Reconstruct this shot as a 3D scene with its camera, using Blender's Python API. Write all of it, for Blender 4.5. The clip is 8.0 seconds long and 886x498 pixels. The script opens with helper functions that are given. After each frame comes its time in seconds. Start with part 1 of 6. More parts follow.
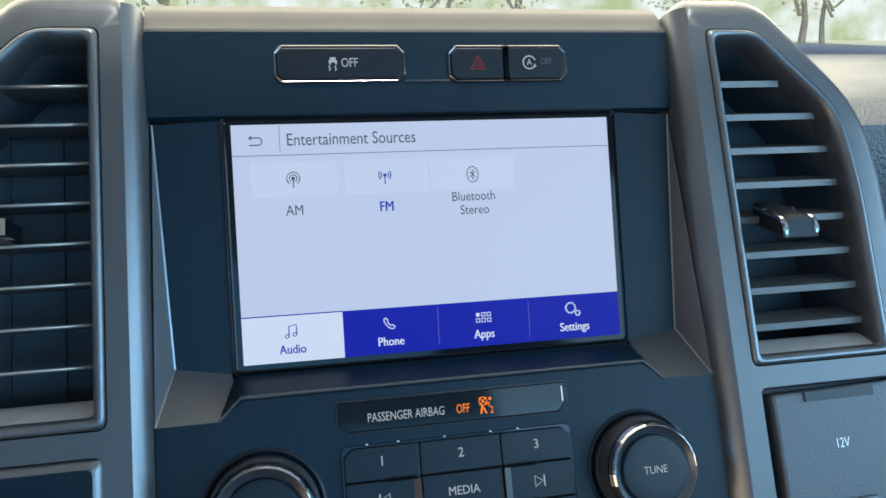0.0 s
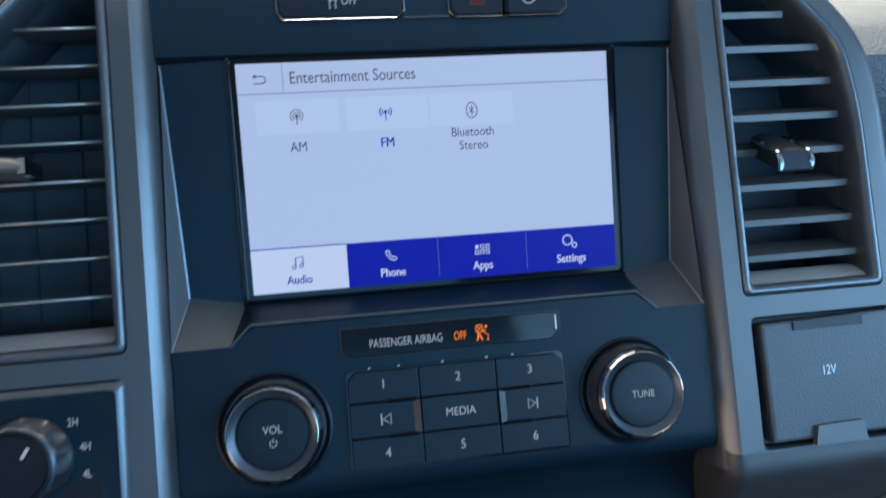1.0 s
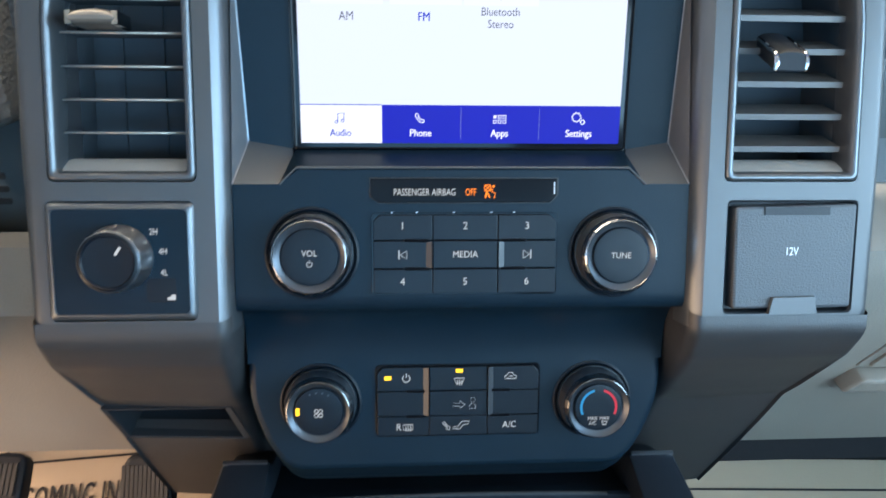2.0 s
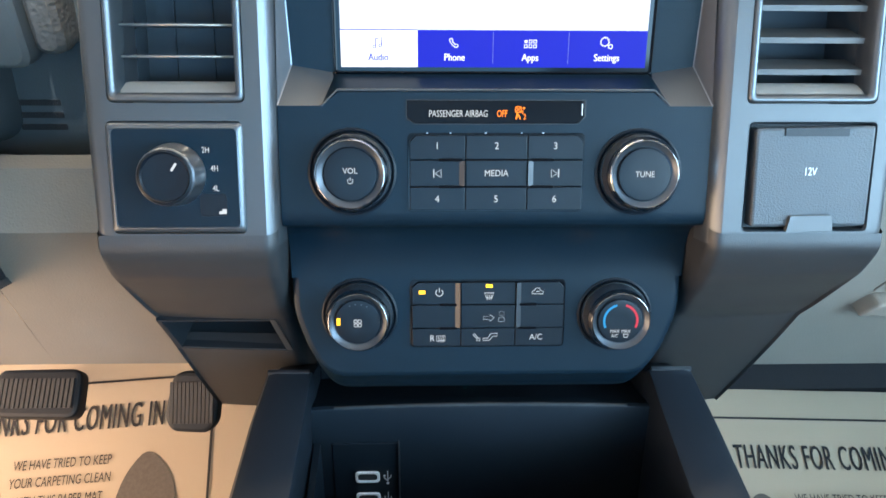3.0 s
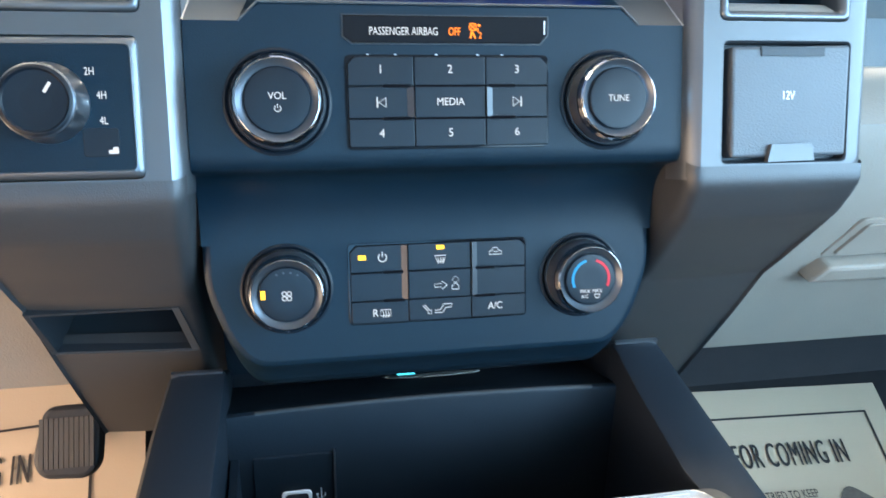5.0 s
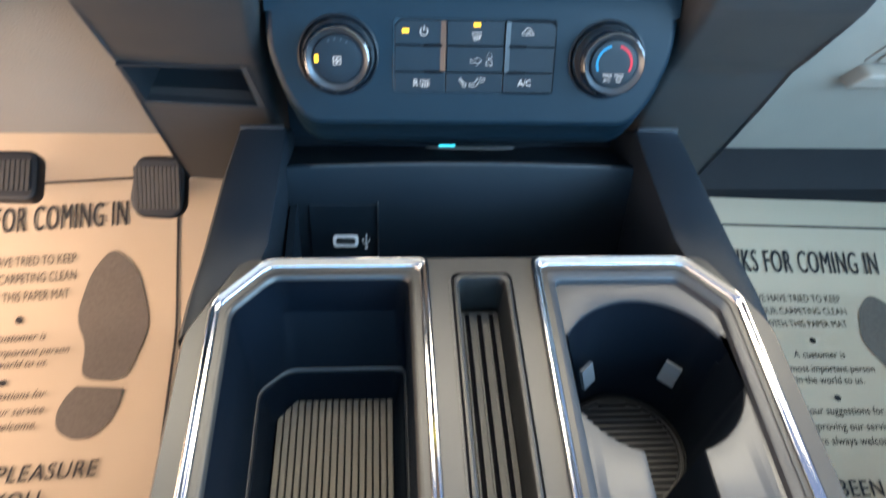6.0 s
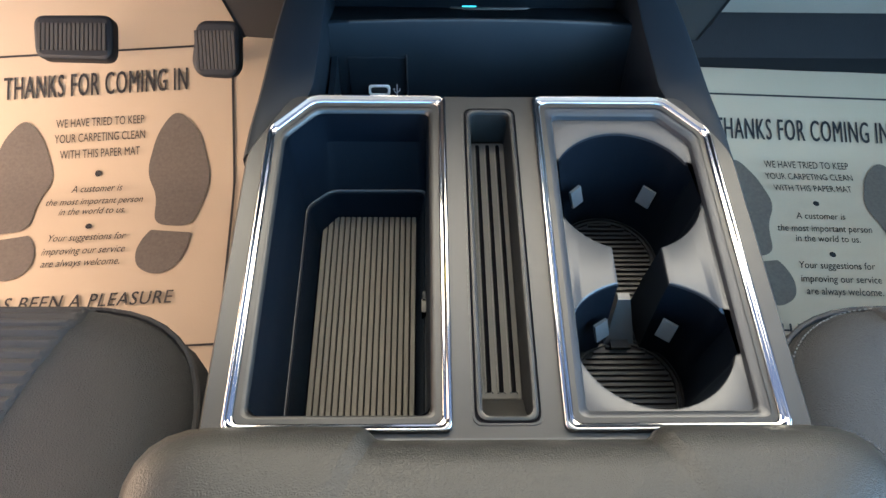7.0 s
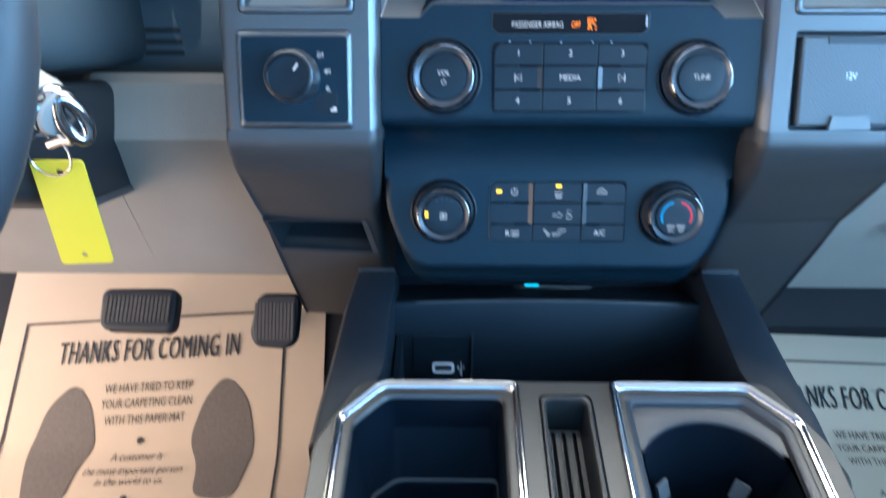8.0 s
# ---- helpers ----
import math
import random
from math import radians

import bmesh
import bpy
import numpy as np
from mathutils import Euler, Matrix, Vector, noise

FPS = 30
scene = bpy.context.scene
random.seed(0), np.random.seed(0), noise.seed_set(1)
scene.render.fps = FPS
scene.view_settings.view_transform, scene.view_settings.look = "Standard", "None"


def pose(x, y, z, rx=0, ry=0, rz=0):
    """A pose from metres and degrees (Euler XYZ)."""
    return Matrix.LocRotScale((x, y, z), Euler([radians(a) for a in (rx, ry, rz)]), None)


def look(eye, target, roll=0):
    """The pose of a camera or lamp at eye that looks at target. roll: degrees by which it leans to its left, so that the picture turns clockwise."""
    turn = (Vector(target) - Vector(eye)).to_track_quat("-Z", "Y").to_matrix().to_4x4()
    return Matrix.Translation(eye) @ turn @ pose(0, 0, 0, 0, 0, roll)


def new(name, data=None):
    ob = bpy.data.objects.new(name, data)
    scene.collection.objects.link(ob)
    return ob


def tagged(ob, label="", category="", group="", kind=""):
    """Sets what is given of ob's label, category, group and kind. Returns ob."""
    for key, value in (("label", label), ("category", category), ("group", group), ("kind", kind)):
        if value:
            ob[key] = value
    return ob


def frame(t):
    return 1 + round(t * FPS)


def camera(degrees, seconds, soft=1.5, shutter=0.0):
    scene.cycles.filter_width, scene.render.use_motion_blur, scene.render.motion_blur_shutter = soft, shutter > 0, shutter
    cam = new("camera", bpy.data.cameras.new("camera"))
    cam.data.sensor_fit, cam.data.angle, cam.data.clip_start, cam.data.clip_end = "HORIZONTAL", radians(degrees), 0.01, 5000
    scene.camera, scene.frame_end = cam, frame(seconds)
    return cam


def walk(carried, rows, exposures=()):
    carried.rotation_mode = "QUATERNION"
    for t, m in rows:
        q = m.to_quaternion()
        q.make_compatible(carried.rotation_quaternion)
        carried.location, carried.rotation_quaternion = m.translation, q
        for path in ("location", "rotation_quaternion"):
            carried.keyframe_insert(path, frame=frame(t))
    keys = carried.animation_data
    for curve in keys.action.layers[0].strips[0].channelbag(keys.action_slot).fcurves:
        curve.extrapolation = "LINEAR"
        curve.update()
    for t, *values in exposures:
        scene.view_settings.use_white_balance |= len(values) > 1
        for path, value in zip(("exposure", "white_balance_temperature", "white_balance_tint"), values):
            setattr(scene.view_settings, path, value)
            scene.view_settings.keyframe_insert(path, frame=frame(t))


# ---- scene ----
cam = camera(60.8, 8.0, shutter=0.4)
PATH = [
    (0, (-0.066, 0.287, 0.717), (0.338, 2.158, 0.137), 0.3),
    (0.3, (-0.0579, 0.2836, 0.7170), (0.3335, 2.1505, 0.1157), -0.2),
    (0.5, (-0.055, 0.282, 0.717), (0.324, 2.138, 0.075), -0.5),
    (1, (-0.054, 0.273, 0.723), (0.257, 2.099, -0.033), -0.7),
    (1.3, (-0.0465, 0.2540, 0.7310), (0.1756, 2.0255, -0.1703), 0.48),
    (1.5, (-0.041, 0.242, 0.737), (0.167, 1.977, -0.238), 1.7),
    (2, (-0.038, 0.217, 0.749), (0.094, 1.893, -0.333), 2.1),
    (2.2, (-0.036, 0.207, 0.748), (0.05, 1.879, -0.347), 1.8),
    (3.3, (-0.0463, 0.1868, 0.7505), (0.0039, 1.7709, -0.4693), 0.68),
    (3.5, (-0.0485, 0.2047, 0.7380), (-0.0142, 1.8083, -0.4567), 0.04),
    (3.8, (-0.0599, 0.2308, 0.7096), (-0.0367, 1.8629, -0.4461), -0.4),
    (4, (-0.0753, 0.2363, 0.6876), (0.0389, 1.8923, -0.4281), -0.64),
    (4.2, (-0.0892, 0.2365, 0.6696), (0.1453, 1.9101, -0.3999), -0.12),
    (5.3, (-0.066, 0.201, 0.664), (0.316, 1.835, -0.424), 4.7),
    (5.5, (-0.062, 0.19, 0.669), (0.264, 1.753, -0.535), 5.3),
    (6, (-0.057, 0.159, 0.686), (0.109, 1.495, -0.792), 4.9),
    (6.5, (-0.051, 0.108, 0.716), (0.01, 1.261, -0.917), 2.6),
    (6.8, (-0.0430, 0.0780, 0.7280), (-0.0160, 1.1970, -0.9300), 1.6),
    (7, (-0.043, 0.068, 0.734), (0.003, 1.185, -0.925), 2.0),
    (7.5, (-0.054, 0.077, 0.74), (-0.033, 1.41, -0.751), 1.2),
    (7.8, (-0.0657, 0.0900, 0.7400), (-0.0727, 1.5892, -0.5837), 0.39),
    (8, (-0.073, 0.099, 0.738), (-0.103, 1.686, -0.479), -0.3),
]
walk(cam, [(t, look(eye, target, roll)) for t, eye, target, roll in PATH],
     [(0.0, -0.12, 5900, 5), (0.5, -0.28, 5400, 7), (1.3, -0.34, 5400, 8), (1.5, -0.12, 5850, 9), (1.7, 0.25, 6300, 10), (2.0, 0.63, 6500, 10), (3.5, 1.05, 6350, 8), (4.0, 1.14, 6250, 8), (5.5, 1.34, 6200, 9), (6.1, 1.20, 6100, 9), (6.6, 1.10, 6050, 9), (7.2, 0.93, 5800, 9), (8.0, 0.91, 5150, 7)])


# ---- light ----
world = bpy.data.worlds.new("sky")
scene.world = world
world.use_nodes = True
wn = world.node_tree.nodes
sky = wn.new("ShaderNodeTexSky")
sky.sky_type, sky.sun_disc = "NISHITA", False
sky.sun_elevation, sky.sun_rotation = radians(75), radians(163)
world.node_tree.links.new(sky.outputs[0], wn["Background"].inputs[0])
wn["Background"].inputs[1].default_value = 0.15
sun = new("sun", bpy.data.lights.new("sun", "SUN"))
sun.data.energy, sun.data.angle, sun.data.color = 4.0, radians(2), (1.0, 0.93, 0.82)
sun.matrix_world = look((0.3, -1.0, 4.0), (0, 0, 0))


def window_light(name, eye, target, sx, sy, power, colour):
    """Daylight that enters by a window's opening."""
    lamp = new(name, bpy.data.lights.new(name, "AREA"))
    lamp.data.shape, lamp.data.size, lamp.data.size_y = "RECTANGLE", sx, sy
    lamp.data.energy, lamp.data.color = power, colour
    lamp.matrix_world = look(eye, target)
    return lamp


window_light("driver_door_daylight", (-0.82, 0.22, 0.34), (-0.1, 0.42, 0.14), 1.25, 0.55, 12.5, (1.0, 0.63, 0.37))
window_light("passenger_window_daylight", (0.83, -0.02, 0.80), (0.1, 0.6, 0.40), 1.4, 0.48, 21, (0.46, 0.75, 1.0))
window_light("windscreen_daylight", (0.0, 0.95, 0.98), (0.0, 0.1, 0.30), 1.3, 0.5, 22, (1.0, 0.83, 0.56))
window_light("rear_window_daylight", (0.0, -0.92, 0.92), (0.0, 0.5, 0.5), 1.3, 0.4, 9.0, (0.20, 0.58, 1.0))


# ---- materials ----
def material(name, colour, rough=0.5, metal=0.0, grain=0.0, scale=900.0, vary=0.12, coat=0.0, blotch=25.0, spec=0.5, grain_kind="NOISE"):
    m = bpy.data.materials.new(name)
    m.use_nodes = True
    n, l = m.node_tree.nodes, m.node_tree.links
    b = n["Principled BSDF"]
    b.inputs["Roughness"].default_value = rough
    b.inputs["Metallic"].default_value = metal
    b.inputs["Coat Weight"].default_value = coat
    b.inputs["Specular IOR Level"].default_value = spec
    co = n.new("ShaderNodeTexCoord")
    big = n.new("ShaderNodeTexNoise")
    big.inputs["Scale"].default_value, big.inputs["Detail"].default_value = blotch, 4
    l.new(co.outputs["Object"], big.inputs["Vector"])
    mix = n.new("ShaderNodeMixRGB")
    mix.inputs[1].default_value = (*[c * (1 - vary) for c in colour], 1)
    mix.inputs[2].default_value = (*[min(1, c * (1 + vary)) for c in colour], 1)
    l.new(big.outputs["Fac"], mix.inputs[0])
    l.new(mix.outputs[0], b.inputs["Base Color"])
    ramp = n.new("ShaderNodeMapRange")
    ramp.inputs["To Min"].default_value, ramp.inputs["To Max"].default_value = max(0.02, rough * 0.86), min(1, rough * 1.14)
    l.new(big.outputs["Fac"], ramp.inputs["Value"])
    l.new(ramp.outputs[0], b.inputs["Roughness"])
    if grain:
        if grain_kind == "VORONOI":
            fine = n.new("ShaderNodeTexVoronoi")
            out = fine.outputs["Distance"]
        else:
            fine = n.new("ShaderNodeTexNoise")
            fine.inputs["Detail"].default_value = 2
            out = fine.outputs["Fac"]
        fine.inputs["Scale"].default_value = scale
        l.new(co.outputs["Object"], fine.inputs["Vector"])
        bump = n.new("ShaderNodeBump")
        bump.inputs["Strength"].default_value, bump.inputs["Distance"].default_value = grain, 0.0006
        l.new(out, bump.inputs["Height"])
        l.new(bump.outputs[0], b.inputs["Normal"])
    return m


def glow(name, colour, strength=1.0):
    m = bpy.data.materials.new(name)
    m.use_nodes = True
    b = m.node_tree.nodes["Principled BSDF"]
    b.inputs["Base Color"].default_value = (0.01, 0.01, 0.01, 1)
    b.inputs["Roughness"].default_value, b.inputs["Specular IOR Level"].default_value = 0.35, 0.05
    b.inputs["Emission Color"].default_value = (*colour, 1)
    b.inputs["Emission Strength"].default_value = strength
    return m


# haze is put into these two dark plastics as a lifted, bluish colour
BLACK = material("black_soft_plastic", (0.014, 0.017, 0.021), 0.52, spec=0.35, grain=0.25, scale=1500)
FASCIA = material("hazed_charcoal_fascia_plastic", (0.0037, 0.0112, 0.0188), 0.38, spec=0.15, grain=0.2, scale=1800)
TRIM = material("satin_grey_trim", (0.062, 0.065, 0.068), 0.40, metal=0.35, grain=0.12, scale=2500, vary=0.06)
GLOSS = material("gloss_black", (0.004, 0.005, 0.007), 0.08, spec=0.14)
DUCT = material("dark_duct_plastic", (0.040, 0.050, 0.060), 0.7, spec=0.2)
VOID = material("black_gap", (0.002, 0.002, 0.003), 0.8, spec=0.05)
BUTTON = material("button_black", (0.0038, 0.0066, 0.0105), 0.38, spec=0.20, grain=0.1, scale=2200)
CHROME = material("chrome", (0.44, 0.44, 0.45), 0.09, metal=1.0, vary=0.03)
SMOKE = material("dark_chrome", (0.12, 0.12, 0.125), 0.18, metal=1.0, vary=0.05)
GREY = material("light_grey_dash_plastic", (0.192, 0.168, 0.140), 0.55, grain=0.5, scale=700)
# pad colour is raised to hold the flare haze over the dash
PAD = material("dark_grained_dash_pad", (0.040, 0.048, 0.056), 0.55, spec=0.3, grain=0.9, scale=520, grain_kind="VORONOI")
CONSOLE = material("grey_console_plastic", (0.050, 0.050, 0.051), 0.36, metal=0.70, grain=0.15, scale=1600, vary=0.06)
CONSOLE_DARK = material("dark_console_plastic", (0.0050, 0.0085, 0.0130), 0.48, spec=0.22, grain=0.3, scale=1300)
ARM = material("dark_satin_arm", (0.0085, 0.0115, 0.016), 0.45, spec=0.2, grain=0.2, scale=1500)
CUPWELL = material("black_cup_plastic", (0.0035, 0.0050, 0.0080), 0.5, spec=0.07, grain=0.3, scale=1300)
PALEGREY = material("pale_grey_plastic", (0.28, 0.27, 0.25), 0.45, grain=0.2, scale=1300)
SLOTRUBBER = material("slot_rubber_liner", (0.050, 0.047, 0.042), 0.55, grain=0.2, scale=1200)
RUBBER = material("ribbed_rubber_liner", (0.082, 0.073, 0.060), 0.6, grain=0.2, scale=1200)
SLAT = material("satin_slat_plastic", (0.085, 0.083, 0.082), 0.48, metal=0.25, grain=0.1, scale=2500)
# cup rubber is darkened to hold the shade inside the cups
CUPRUBBER = material("shade_dark_cup_rubber", (0.009, 0.0088, 0.0086), 0.4, grain=0.2, scale=1200)
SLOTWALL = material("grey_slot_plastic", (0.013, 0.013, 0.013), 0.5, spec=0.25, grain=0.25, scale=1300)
CUPTOP = material("satin_cup_tray_plastic", (0.048, 0.051, 0.058), 0.34, metal=0.6, grain=0.1, scale=2000, vary=0.06)
LIDVINYL = material("armrest_vinyl", (0.015, 0.0150, 0.0145), 0.38, spec=0.36, grain=0.7, scale=1100)
FABRIC = material("grey_seat_fabric", (0.021, 0.021, 0.023), 0.85, grain=0.9, scale=900, grain_kind="VORONOI")
FABRIC_B = material("dark_seat_fabric", (0.030, 0.029, 0.031), 0.9, grain=0.8, scale=1000)
THREAD = material("pale_thread", (0.07, 0.07, 0.07), 0.8)
CARPET = material("black_carpet", (0.012, 0.013, 0.016), 0.95, grain=1.0, scale=900)
PAPER = material("tan_paper", (0.47, 0.39, 0.285), 0.85, grain=0.25, scale=350, vary=0.06, blotch=9)
INK = material("black_ink", (0.02, 0.02, 0.022), 0.8)
FOOT = material("grey_print", (0.12, 0.105, 0.09), 0.85, grain=0.3, scale=700, vary=0.35, blotch=260)
WHITE = glow("white_backlit_print", (0.8, 0.84, 0.88), 0.55)
PRINT = material("white_print", (0.62, 0.63, 0.65), 0.5)
AMBER = glow("amber_lamp", (1.0, 0.22, 0.005), 1.25)
YELLOWLAMP = glow("yellow_lamp", (1.0, 0.55, 0.02), 1.6)
RED = glow("red_print", (0.55, 0.03, 0.04), 0.5)
REDARC = glow("red_arc", (0.8, 0.05, 0.09), 0.55)
BLUEARC = glow("blue_arc", (0.03, 0.35, 0.75), 0.6)
CYAN = glow("cyan_lamp", (0.08, 0.75, 0.95), 1.3)
SCREEN = glow("lcd_pale_ground", (0.62, 0.68, 0.86), 0.92)
TILE = glow("lcd_pale_tile", (0.66, 0.715, 0.89), 0.93)
TAB = glow("lcd_white_tab", (0.76, 0.80, 0.95), 0.92)
BAR = glow("lcd_blue_bar", (0.004, 0.005, 0.40), 0.95)
LCDLINE = glow("lcd_line", (0.36, 0.40, 0.66), 0.6)
LCDGREY = glow("lcd_grey_text", (0.10, 0.11, 0.16), 0.7)
LCDBLUE = glow("lcd_blue_text", (0.01, 0.03, 0.50), 0.8)
LCDWHITE = glow("lcd_white_text", (0.85, 0.87, 0.98), 0.9)
TAGYELLOW = material("yellow_plastic_tag", (0.58, 0.47, 0.020), 0.45, vary=0.05)
STEEL = material("steel", (0.55, 0.55, 0.56), 0.22, metal=1.0)
OUTLETGREY = material("grey_grained_cover", (0.044, 0.050, 0.057), 0.5, grain=0.5, scale=900)
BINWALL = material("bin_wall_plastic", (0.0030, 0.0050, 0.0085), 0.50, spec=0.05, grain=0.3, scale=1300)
# teal here carries the haze over the panel behind the column
TEALGREY = material("hazed_grey_dash_plastic", (0.054, 0.068, 0.076), 0.55, grain=0.4, scale=900)
PEBBLE = material("pebbled_dash_vinyl", (0.13, 0.128, 0.125), 0.42, spec=0.45, grain=1.0, scale=330, grain_kind="VORONOI")
# dash plastic lifted towards teal to paint in haze
HAZEL = material("hazed_dash_plastic", (0.095, 0.108, 0.115), 0.55, grain=0.4, scale=900)
PEDAL = material("grey_pedal_rubber", (0.038, 0.037, 0.035), 0.6, grain=0.3, scale=900)
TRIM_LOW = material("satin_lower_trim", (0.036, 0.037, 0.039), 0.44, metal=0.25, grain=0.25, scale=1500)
KNOBFLANK = material("smoked_knob_metal", (0.46, 0.47, 0.49), 0.30, metal=1.0, vary=0.05)
KNOBRING = material("satin_knob_ring", (0.095, 0.105, 0.120), 0.40, metal=0.85, vary=0.04)
DIVIDER = material("smoked_divider_metal", (0.022, 0.025, 0.029), 0.36, metal=0.2, vary=0.04)
# fascia plastic made paler, with the light on the lip put into it
LIPSATIN = material("lit_lip_plastic", (0.026, 0.027, 0.027), 0.55, spec=0.3, grain=0.2, scale=1500)
KNOBEDGE = material("smoked_chrome_edge", (0.36, 0.365, 0.38), 0.14, metal=1.0, vary=0.04)
SLATGLINT = material("slat_highlight_satin", (0.38, 0.36, 0.32), 0.32, metal=0.7, vary=0.05)
SLIDER = material("warm_lit_slider", (0.20, 0.185, 0.165), 0.34, metal=0.6, grain=0.1, scale=2200)
RINGSATIN = material("satin_ring_metal", (0.27, 0.28, 0.30), 0.30, metal=0.95, vary=0.04)
# brighter copy of the trim grey, to put caught light on edges and rims
EDGELIT = material("satin_trim_lit_edge", (0.115, 0.125, 0.135), 0.34, metal=0.75, grain=0.1, scale=2500)
WEDGE = material("satin_wedge_trim", (0.105, 0.110, 0.118), 0.38, metal=0.3, grain=0.1, scale=2500)
LEATHER = material("smooth_dark_rim", (0.028, 0.033, 0.040), 0.5, grain=0.25, scale=1200)
HEADLINER = material("grey_headliner", (0.60, 0.585, 0.56), 0.9, grain=0.4, scale=500)


# ---- mesh tools ----
def part(name, bm, mat, parent=None, label="", angle=32, m=None):
    bmesh.ops.recalc_face_normals(bm, faces=bm.faces)
    me = bpy.data.meshes.new(name)
    bm.to_mesh(me)
    bm.free()
    if m is not None:
        me.transform(m)
    me.materials.append(mat)
    me.set_sharp_from_angle(angle=radians(angle))
    me.polygons.foreach_set("use_smooth", [len(p.vertices) < 5 for p in me.polygons])
    ob = new(name, me)
    ob.parent = parent
    if label:
        tagged(ob, label)
    return ob


def thing(name, m, label, category, group="", kind=""):
    ob = new(name)
    ob.empty_display_size = 0.02
    ob.matrix_world = m
    return tagged(ob, label, category, group, kind)


def rounded(pts, r, n=4):
    """A polygon's points with each corner rounded by n + 1 points. r: one radius or one for each corner."""
    out, k = [], len(pts)
    for i in range(k):
        p, a, b = Vector(pts[i]), Vector(pts[i - 1]), Vector(pts[(i + 1) % k])
        ra = r[i] if isinstance(r, (list, tuple)) else r
        ua, ub = (a - p), (b - p)
        ra = min(ra, ua.length * 0.49, ub.length * 0.49)
        p0, p1 = p + ua.normalized() * ra, p + ub.normalized() * ra
        for j in range(n + 1):
            t = j / n
            q = p0 * (1 - t) ** 2 + p * 2 * t * (1 - t) + p1 * t * t
            out.append((q.x, q.y))
    return out


def inset(pts, d):
    """Moves a counter-clockwise polygon's sides inward by d (outward: minus)."""
    out, k = [], len(pts)
    for i in range(k):
        p, a, b = Vector(pts[i]), Vector(pts[i - 1]), Vector(pts[(i + 1) % k])
        d0, d1 = (p - a).normalized(), (b - p).normalized()
        n0, n1 = Vector((-d0.y, d0.x)), Vector((-d1.y, d1.x))
        h = n0 + n1
        q = p + h * (d / max(0.25, 1 + n0.dot(n1)))
        out.append((q.x, q.y))
    return out


def rect(x0, y0, x1, y1):
    return [(x0, y0), (x1, y0), (x1, y1), (x0, y1)]


def ring(x, y, r, n=48):
    return [(x + r * math.cos(2 * math.pi * i / n), y + r * math.sin(2 * math.pi * i / n)) for i in range(n)]


def loft(loops, cap0=True, cap1=True, wrap=False, bm=None):
    """Skins loops of (x, y, z), all with as many points."""
    bm = bm or bmesh.new()
    rows = [[bm.verts.new(p) for p in loop] for loop in loops]
    pairs = list(zip(rows, rows[1:])) + ([(rows[-1], rows[0])] if wrap else [])
    k = len(rows[0])
    for a, b in pairs:
        for i in range(k):
            j = (i + 1) % k
            bm.faces.new((a[i], a[j], b[j], b[i]))
    if cap0 and not wrap:
        bm.faces.new(rows[0][::-1])
    if cap1 and not wrap:
        bm.faces.new(rows[-1])
    return bm


def lift(pts, z):
    return [(p[0], p[1], z) for p in pts]


def pill(pts, r, z0, z1, edge=0.0008, n=4, bm=None):
    """A block on a polygon from z0 up to z1 with rounded corners and a rounded upper edge."""
    a = rounded(pts, r, n)
    loops = [lift(a, z0), lift(a, z1 - edge)]
    for t in (0.4, 0.75, 1.0):
        s = edge * (1 - math.sqrt(max(0, 1 - t * t)))
        loops.append(lift(rounded(inset(pts, s), max(0.0002, r - s) if not isinstance(r, (list, tuple)) else [max(0.0002, q - s) for q in r], n), z1 - edge + edge * t))
    return loft(loops, bm=bm)


def turned(profile, n=48, x=0.0, y=0.0, cap0=True, cap1=True):
    """A turned body about z from (radius, z) pairs."""
    return loft([lift(ring(x, y, r, n), z) for r, z in profile], cap0, cap1)


def sheet(points, rows):
    """Quads over rows of points: points is a list of rows."""
    bm = bmesh.new()
    vs = [[bm.verts.new(p) for p in row] for row in points]
    for a, b in zip(vs, vs[1:]):
        for i in range(len(a) - 1):
            bm.faces.new((a[i], a[i + 1], b[i + 1], b[i]))
    return bm


def holed(outer, holes, z, bm=None):
    """A flat face with holes."""
    bm = bm or bmesh.new()
    edges = []
    for loop in (outer, *holes):
        vs = [bm.verts.new((p[0], p[1], z)) for p in loop]
        edges += [bm.edges.new((vs[i - 1], vs[i])) for i in range(len(vs))]
    bmesh.ops.triangle_fill(bm, use_beauty=True, use_dissolve=False, edges=edges)
    return bm


def walls(loop, z0, z1, bm):
    return loft([lift(loop, z0), lift(loop, z1)], False, False, bm=bm)


def soften(bm, r, segs=2, angle=25):
    es = [e for e in bm.edges if len(e.link_faces) == 2 and e.calc_face_angle(0) > radians(angle)]
    bmesh.ops.bevel(bm, geom=es, offset=r, segments=segs, profile=0.5, affect="EDGES", clamp_overlap=True)
    return bm


def block(x0, y0, z0, x1, y1, z1, r=0.0, segs=2):
    bm = loft([lift(rect(x0, y0, x1, y1), z0), lift(rect(x0, y0, x1, y1), z1)])
    return soften(bm, r, segs) if r else bm


def pipe(path, r, n=8, closed=False):
    """A tube along points."""
    pts = [Vector(p) for p in path]
    loops, k = [], len(pts)
    side = None
    for i, p in enumerate(pts):
        a = pts[i - 1] if (i or closed) else p
        b = pts[(i + 1) % k] if (i < k - 1 or closed) else p
        d = (b - a).normalized()
        if side is None:
            side = d.orthogonal().normalized()
        side = (side - d * side.dot(d)).normalized()
        up = d.cross(side)
        loops.append([p + (side * math.cos(q) + up * math.sin(q)) * r for q in [2 * math.pi * j / n for j in range(n)]])
    return loft(loops, wrap=closed)


